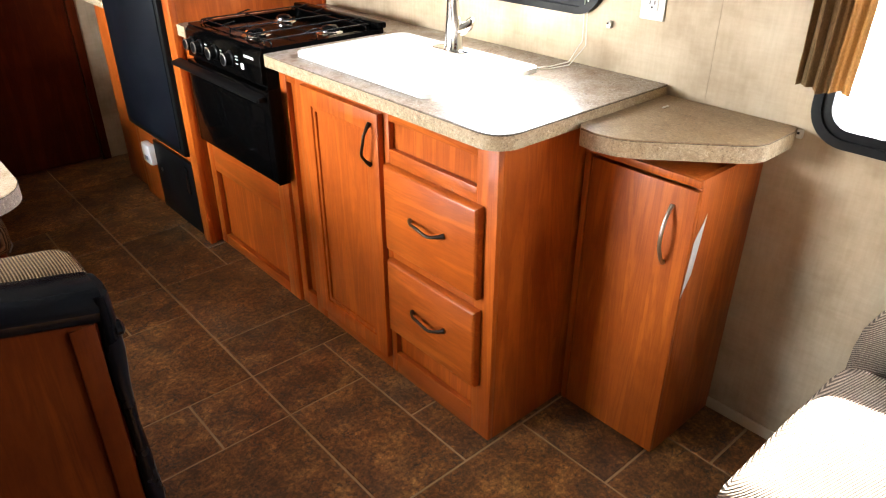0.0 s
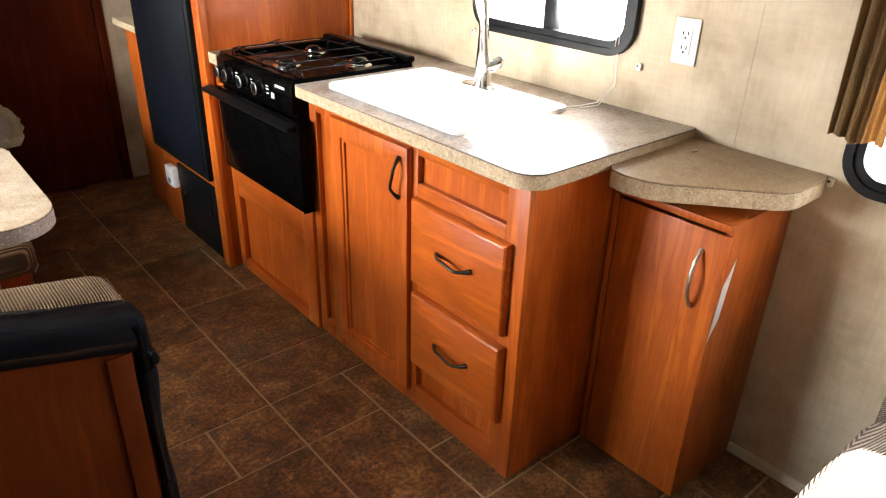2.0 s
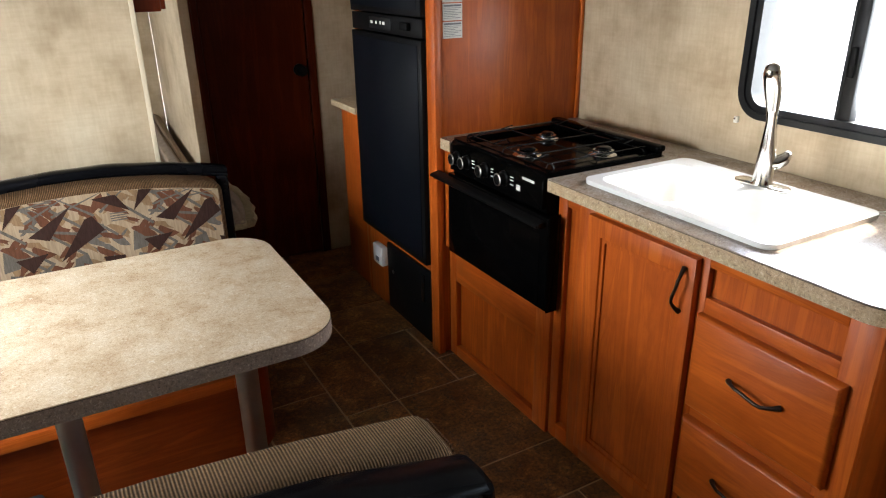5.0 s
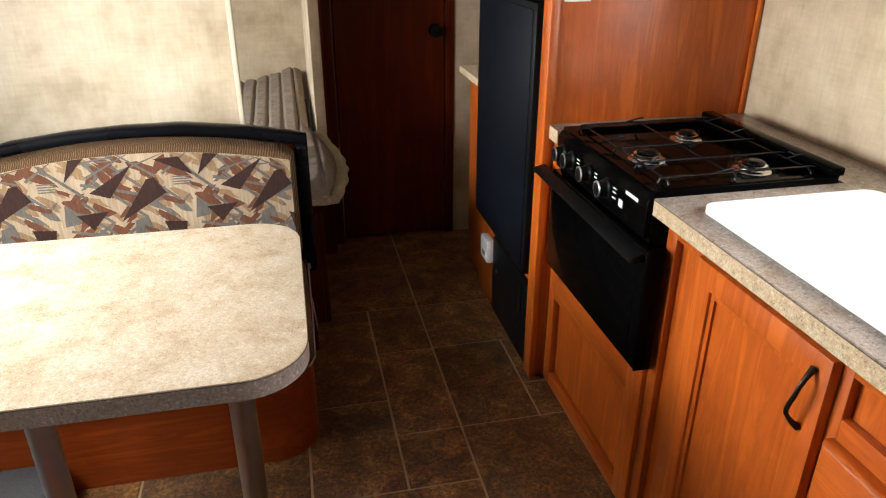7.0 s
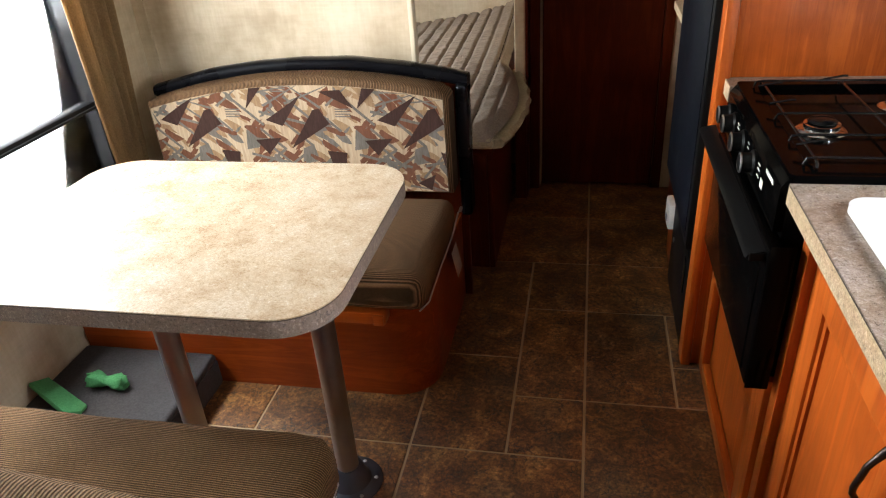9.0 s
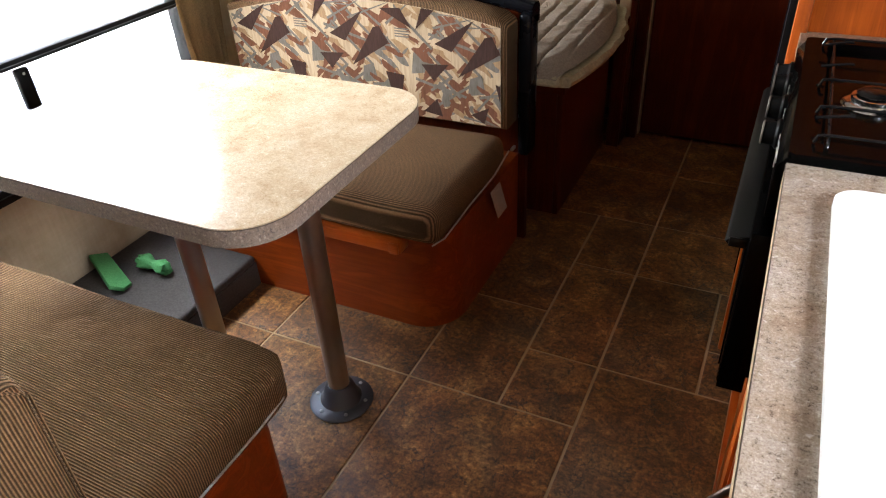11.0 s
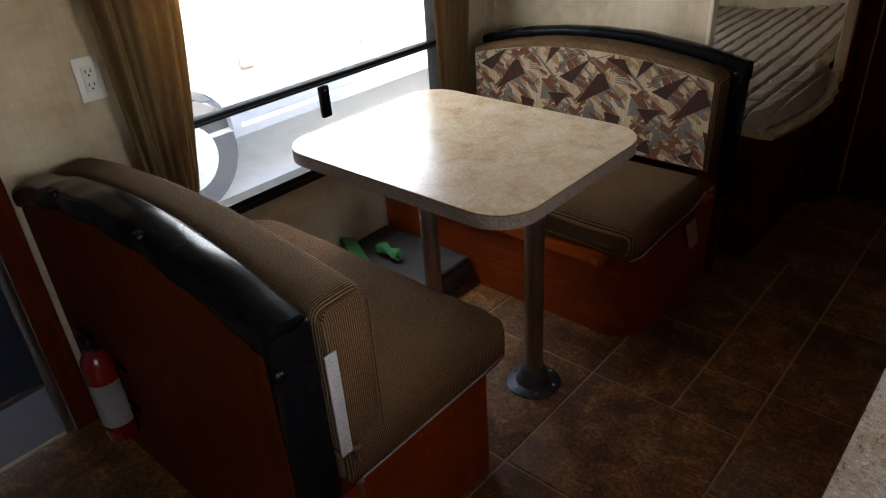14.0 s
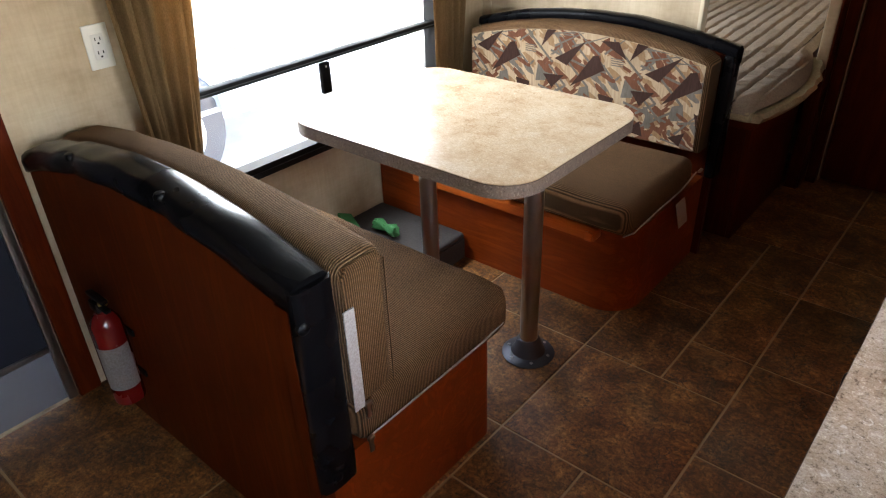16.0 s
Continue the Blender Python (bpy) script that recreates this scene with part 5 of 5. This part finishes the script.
# curtains
def curtain(name, x, y0, y1, z0, z1, lean0, lean1, narrow, label, depth=0.018, folds=5, side=1):
    """A pleated hanging; its foot is moved by the leans and gathered."""
    bm = bmesh.new()
    nu, nv = 72, 26
    grid = []
    for j in range(nv + 1):
        v = j / nv
        row = []
        for i in range(nu + 1):
            u = i / nu
            a = y0 + (lean0 * (1 - v) ** 1.4)
            b = y1 + (lean1 * (1 - v) ** 1.4)
            y = a + (b - a) * u
            f = math.sin(u * folds * 2 * math.pi + 0.8 * math.sin(v * 3)) + 0.4 * math.sin(u * folds * 4.6 * math.pi + 1)
            hem = 0.003 if v < 0.08 else 0.0
            row.append(bm.verts.new((x + side * (depth * f * (0.75 + 0.25 * v) + hem), y, z0 + (z1 - z0) * v + 0.006 * math.sin(u * 9) * (1 - v))))
        grid.append(row)
    for j in range(nv):
        for i in range(nu):
            bm.faces.new((grid[j][i], grid[j][i + 1], grid[j + 1][i + 1], grid[j + 1][i]))
    bmesh.ops.recalc_face_normals(bm, faces=bm.faces)
    bmesh.ops.solidify(bm, geom=bm.faces, thickness=0.0016)
    root = thing(name, (x, (y0 + y1) / 2, z0), label, "curtain", "window curtains")
    part("panel", bm, CURTAIN, root, smooth=80)
    part("rod", sweep(bmesh.new(), [((x, y0 - 0.03, z1 + 0.004), 0.006), ((x, y1 + 0.03, z1 + 0.004), 0.006)], 10), ALU, root)
    for yy in (y0 - 0.02, y1 + 0.02):
        end = WALL_X - 0.0005 if side < 0 else DIN_X + 0.0005
        part("rod_bracket", boxed(*sorted((x, end)), yy - 0.006, yy + 0.006, z1 - 0.006, z1 + 0.014, 0.002), ALU, root)
    return root


curtain("curtain", 2.233, 1.297, 1.429, 0.978, 1.60, 0.014, -0.004, 1, "brown woven pleated curtain hanging at the edge of the sofa window", 0.012, 4, -1)
curtain("curtain", -0.205, 2.14, 2.44, 0.60, 1.50, 0.05, -0.10, 1, "brown woven pleated curtain gathered at the edge of the dinette window", 0.024, 5, 1)
curtain("curtain", -0.205, 3.44, 3.70, 0.55, 1.50, 0.03, -0.06, 1, "brown woven pleated curtain gathered beside the patterned bench", 0.016, 4, 1)

# fire extinguisher
ex = thing("fire_extinguisher", (-0.09, 1.812, 0.0), "red fire extinguisher with a white label mounted on the bench back", "fire extinguisher")
part("cylinder", lathe(bmesh.new(), (-0.09, 1.812, 0.0), [(0.030, 0.0), (0.040, 0.006), (0.041, 0.02), (0.041, 0.245), (0.038, 0.265), (0.026, 0.287), (0.016, 0.295), (0.016, 0.31)], 28), RED, ex)
bm = bmesh.new()
ang = [radians(a) for a in range(-95, 41, 9)]
lo = [bm.verts.new((-0.09 + 0.0418 * math.cos(a), 1.812 + 0.0418 * math.sin(a), 0.06)) for a in ang]
hi = [bm.verts.new((-0.09 + 0.0418 * math.cos(a), 1.812 + 0.0418 * math.sin(a), 0.20)) for a in ang]
for k in range(len(ang) - 1):
    bm.faces.new((lo[k], lo[k + 1], hi[k + 1], hi[k]))
bmesh.ops.solidify(bm, geom=bm.faces, thickness=-0.0006)
lab = part("label_band", bm, LINER, ex, "white instruction label")
valve = part("valve", boxed(-0.108, -0.065, 1.793, 1.819, 0.306, 0.335, 0.004), BLACK, ex)
part("lever", boxed(-0.115, -0.03, 1.797, 1.815, 0.345, 0.357, 0.003), BLACK, ex)
part("grip", boxed(-0.10, -0.025, 1.798, 1.814, 0.320, 0.330, 0.003), BLACK, ex)
part("lever_post", boxed(-0.10, -0.085, 1.800, 1.812, 0.335, 0.346, 0.002), BLACK, ex)
part("gauge", lathe(bmesh.new(), (-0.064, 1.812, 0.335), [(0.013, 0), (0.013, 0.006), (0.010, 0.007)], 16, "x"), BRASS, ex, "brass pressure gauge")

for z in (0.06, 0.20):
    part("bracket_strap", boxed(-0.125, -0.055, 1.8535, 1.8608, z, z + 0.02, 0.002), BLACK, ex, "black mounting strap")
ex.location = (0.07, 1.812, 0.15)

# ---- bunk with its quilted mattress ----
bk = thing("bunk_bed", (0.45, 4.6, 0), "low wooden bunk platform at the back, shade put into its colour", "bed")
part("platform", boxed(DIN_X + 0.002, 0.985, 3.915, BUNK_Y - 0.002, 0.47, 0.545, 0.004), WOOD_DIMMED, bk)
part("front_board", boxed(0.960, 0.980, 3.915, 4.555, 0.0, 0.4695, 0.003), WOOD_DIMMED, bk)
part("end_board", boxed(0.75, 0.959, 3.915, 3.935, 0.0, 0.4695, 0.003), WOOD_DIMMED, bk)
part("inner_board", boxed(DIN_X + 0.002, 0.955, 5.40, 5.42, 0.0, 0.4695, 0.003), WOOD_DIMMED, bk)
SEAM = 0.066


def mattress_right(y):
    """The mattress bulges over the aisle before the side wall and is squeezed beside it."""
    out = 0.085 * math.sin(math.pi * min(1.0, max(0.0, (y - 3.70) / 0.92))) ** 0.8
    return 0.985 + (out if y < 4.62 else 0.0)


def mattress_front(x):
    return 3.912 if x < 0.748 else 3.775 if x > 0.775 else 3.912 - 0.137 * (x - 0.748) / 0.027


def mattress_top(x, y):
    """Height of the cover: flat, its far end curling up against the side wall."""
    curl = max(0.0, (y - 4.35) / 1.1) ** 1.3 * max(0.0, (x - 0.35) / 0.65) ** 1.6
    sag = 0.010 * math.sin(x * 5 + y * 2.3)
    return 0.597 + 0.15 * curl + sag


bm = bmesh.new()
nu, nv = 264, 190
grid = []
for j in range(nv + 1):
    v = j / nv
    row = []
    for i in range(nu + 1):
        u = i / nu
        far = 3.78 + (BUNK_Y - 0.006 - 3.78) * v
        x = -0.255 + (mattress_right(far) - 0.018 + 0.255) * u
        y0 = mattress_front(x)
        y = y0 + (BUNK_Y - 0.006 - y0) * v
        s1 = abs((x / SEAM) % 1 - 0.5) * 2
        q = min(1.0, (1 - s1) * 2.6) ** 0.6
        wr = noise.noise(Vector((x * 13 + y * 9, y * 62 - x * 26, 4))) * 0.0085 + noise.noise(Vector((x * 12, y * 12, 1))) * 0.006
        edge = min(1.0, (1 - u) * 16 + 0.25, v * 22 + 0.15)
        row.append(bm.verts.new((x, y, mattress_top(x, y) - 0.045 * (1 - edge) ** 2 + 0.017 * q * edge + wr * (0.25 + 0.75 * q) * edge)))
    grid.append(row)
for j in range(nv):
    for i in range(nu):
        bm.faces.new((grid[j][i], grid[j][i + 1], grid[j + 1][i + 1], grid[j + 1][i])).smooth = True
mt = solo("mattress", bm, QUILT, (0.4, 4.6, 0.545), "bunk mattress in a wrinkled taupe quilted cover, far corner curling up", "mattress", smooth=80)
bm = bmesh.new()
prev = None
for j in range(41):
    y = 3.79 + 0.80 * j / 40
    x, z = mattress_right(y), mattress_top(mattress_right(y), y)
    wob = 0.004 * math.sin(j * 0.9) + 0.003 * noise.noise(Vector((j * 0.7, 3, 1)))
    loop = [bm.verts.new(p) for p in ((x - 0.045, y, z - 0.034), (x + 0.014 + wob, y, z - 0.022), (x + 0.026 + wob, y, z - 0.036), (x + 0.016, y, 0.550), (x - 0.035, y, 0.546))]
    if prev:
        for k in range(5):
            bm.faces.new((prev[k], prev[(k + 1) % 5], loop[(k + 1) % 5], loop[k])).smooth = True
    else:
        bm.faces.new(loop)
    prev = loop
bm.faces.new(prev[::-1])
bmesh.ops.recalc_face_normals(bm, faces=bm.faces)
part("foam_edge", bm, FOAM, mt, "bare yellowed foam edge", 60)
part("front_side", boxed(0.79, 1.005, 3.7765, 3.83, 0.547, 0.585, 0.012, 3), FOAM, mt, "bare foam end")
for k in range(-3, 15):
    x = SEAM * k
    seam = [(x, y, mattress_top(x, y) + 0.0015) for y in (mattress_front(x) + 0.02 + (BUNK_Y - 0.04 - mattress_front(x)) * j / 30 for j in range(31))]
    part("quilting_seam", rod(seam, 0.0030, 5), PRINT_DARK, mt, "dark stitched seam")
rc = thing("overhead_cabinet", (0.79, 3.98, 1.345), "small dark red-brown overhead cabinet above the bunk", "cabinet")
part("carcass", boxed(0.30, 0.835, 3.912, 4.20, 1.345, TOP - 0.002, 0.003), WOOD_DIMMED, rc)
part("door", boxed(0.836, 0.852, 3.915, 4.195, 1.352, TOP - 0.01, 0.003), WOOD_DIMMED, rc)

# ---- sofa ----
sf = thing("sofa", (1.7, 0.6, 0), "grey-brown corduroy sofa beneath the window", "sofa")
part("base", boxed(0.93, 2.20, 0.10, 1.02, 0.03, 0.24, 0.02, 3), CORD_SOFA, sf)
part("front_roll", cushion(0.95, 2.02, 0.95, 1.085, 0.10, 0.40, 0.05, 0.0, 6), CORD_SOFA, sf, "rounded front roll", 60)
part("seat_cushion", cushion(0.95, 1.480, 0.30, 1.115, 0.375, 0.535, 0.06, 0.02, 12), CORD_SOFA, sf, "plump seat cushion", 60)
part("seat_cushion", cushion(1.484, 2.02, 0.30, 1.115, 0.375, 0.535, 0.06, 0.02, 12), CORD_SOFA, sf, "plump seat cushion", 60)
part("piping", rod([(0.97, 1.092, 0.40), (1.66, 1.094, 0.402), (2.0, 1.092, 0.40)], 0.004, 6), CORD_SOFA, sf)
part("arm", cushion(2.02, 2.272, 0.10, 1.12, 0.03, 0.60, 0.08, 0.012, 10), CORD_SOFA, sf, "padded arm", 60)
part("backrest", cushion(0.95, 2.22, 0.06, 0.32, 0.24, 0.92, 0.08, 0.02, 10), CORD_SOFA, sf, "tall backrest", 60)
for x in (0.98, 2.15):
    for y in (0.14, 0.96):
        part("foot", boxed(x - 0.025, x + 0.025, y - 0.025, y + 0.025, 0.0, 0.031, 0.003), BLACK, sf)

# ---- outside the dinette window ----
bm = bmesh.new()
bmesh.ops.create_grid(bm, x_segments=2, y_segments=2, size=400)
for v in bm.verts:
    v.co.z = -0.85
setting("ground", bm, GROUND, "pale gravel yard reaching to the horizon", "ground")
TF = -2.95
tr = thing("parked_trailer", (TF - 1.2, 5.0, -0.85), "white travel trailer with a faded orange panel parked in the yard", "trailer")
part("body", prism(bmesh.new(), rounded(TF - 2.4, TF, -0.32, 2.278, 0.10, 5), "y", -1.0, 11.5, 0.04), COACH_WHITE, tr)
part("skirt", boxed(TF + 0.001, TF + 0.03, -0.9, 11.4, -0.37, -0.03, 0.008), COACH_BLUE, tr, "grey-blue metal skirt")
part("skirt_rail", boxed(TF + 0.0305, TF + 0.045, -0.9, 11.4, -0.30, -0.26, 0.006), COACH_WHITE, tr, "pale rub rail")
part("orange_panel", prism(bmesh.new(), [(4.02, 0.03), (4.78, 0.0), (4.82, 0.62), (4.40, 0.72), (4.05, 0.60)], "x", TF + 0.001, TF + 0.012), COACH_ORANGE, tr, "faded orange panel")
for y in (3.64,):
    wheel = part("wheel", lathe(bmesh.new(), (TF - 0.06, y, -0.40), [(0.27, -0.10), (0.44, -0.09), (0.45, 0.0), (0.44, 0.09), (0.27, 0.10)], 28, "x"), RUBBER, tr)
    part("wheel_rim", lathe(bmesh.new(), (TF + 0.04, y, -0.40), [(0.26, 0.0), (0.25, 0.02), (0.05, 0.03)], 24, "x"), COACH_WHITE, wheel)
    outer = [(y + 0.47 * math.cos(radians(a)), -0.28 + 0.47 * math.sin(radians(a))) for a in range(0, 181, 9)]
    inner = [(y + 0.40 * math.cos(radians(a)), -0.28 + 0.40 * math.sin(radians(a))) for a in range(180, -1, -9)]
    part("fender", prism(bmesh.new(), outer + inner, "x", TF + 0.031, TF + 0.10), COACH_BLUE, tr, "grey wheel arch")
hatch = part("hatch", ring_frame(bmesh.new(), rounded(5.48, 6.02, 0.01, 0.20, 0.03, 4), rounded(5.51, 5.99, 0.04, 0.17, 0.02, 4), "x", TF + 0.001, TF + 0.02), COACH_BLUE, tr, "small hatch frame")
part("hatch_pane", boxed(TF + 0.001, TF + 0.008, 5.51, 5.99, 0.04, 0.17), DOOR_GREY, hatch)
part("hatch_latch", boxed(TF + 0.0205, TF + 0.04, 5.72, 5.78, -0.01, 0.03, 0.005), COACH_WHITE, hatch)
part("socket_box", boxed(TF + 0.0125, TF + 0.06, 4.25, 4.38, 0.14, 0.22, 0.01), COACH_WHITE, tr)

# ---- floor tiles ----
rows = [r for r in PLAN.split("\n") if r]
seen_cells = set()
for r in range(len(rows)):
    for c in range(len(rows[r])):
        if (r, c) in seen_cells:
            continue
        mark, c1, r1 = rows[r][c], c, r
        while c1 + 1 < len(rows[r]) and rows[r][c1 + 1] == mark and (r, c1 + 1) not in seen_cells:
            c1 += 1
        while r1 + 1 < len(rows) and all(rows[r1 + 1][k] == mark and (r1 + 1, k) not in seen_cells for k in range(c, c1 + 1)):
            r1 += 1
        seen_cells |= {(a, b) for a in range(r, r1 + 1) for b in range(c, c1 + 1)}
        g = 0.0036
        bm = boxed(TX[c] + g, TX[c1 + 1] - g, TY[r1 + 1] + g, TY[r] - g, -0.010, 0.0)
        top = [e for e in bm.edges if all(v.co.z > -0.001 for v in e.verts)]
        bmesh.ops.bevel(bm, geom=top, offset=0.0028, segments=2, profile=0.6, affect="EDGES")
        part("tile", bm, TILE, floor, smooth=60)
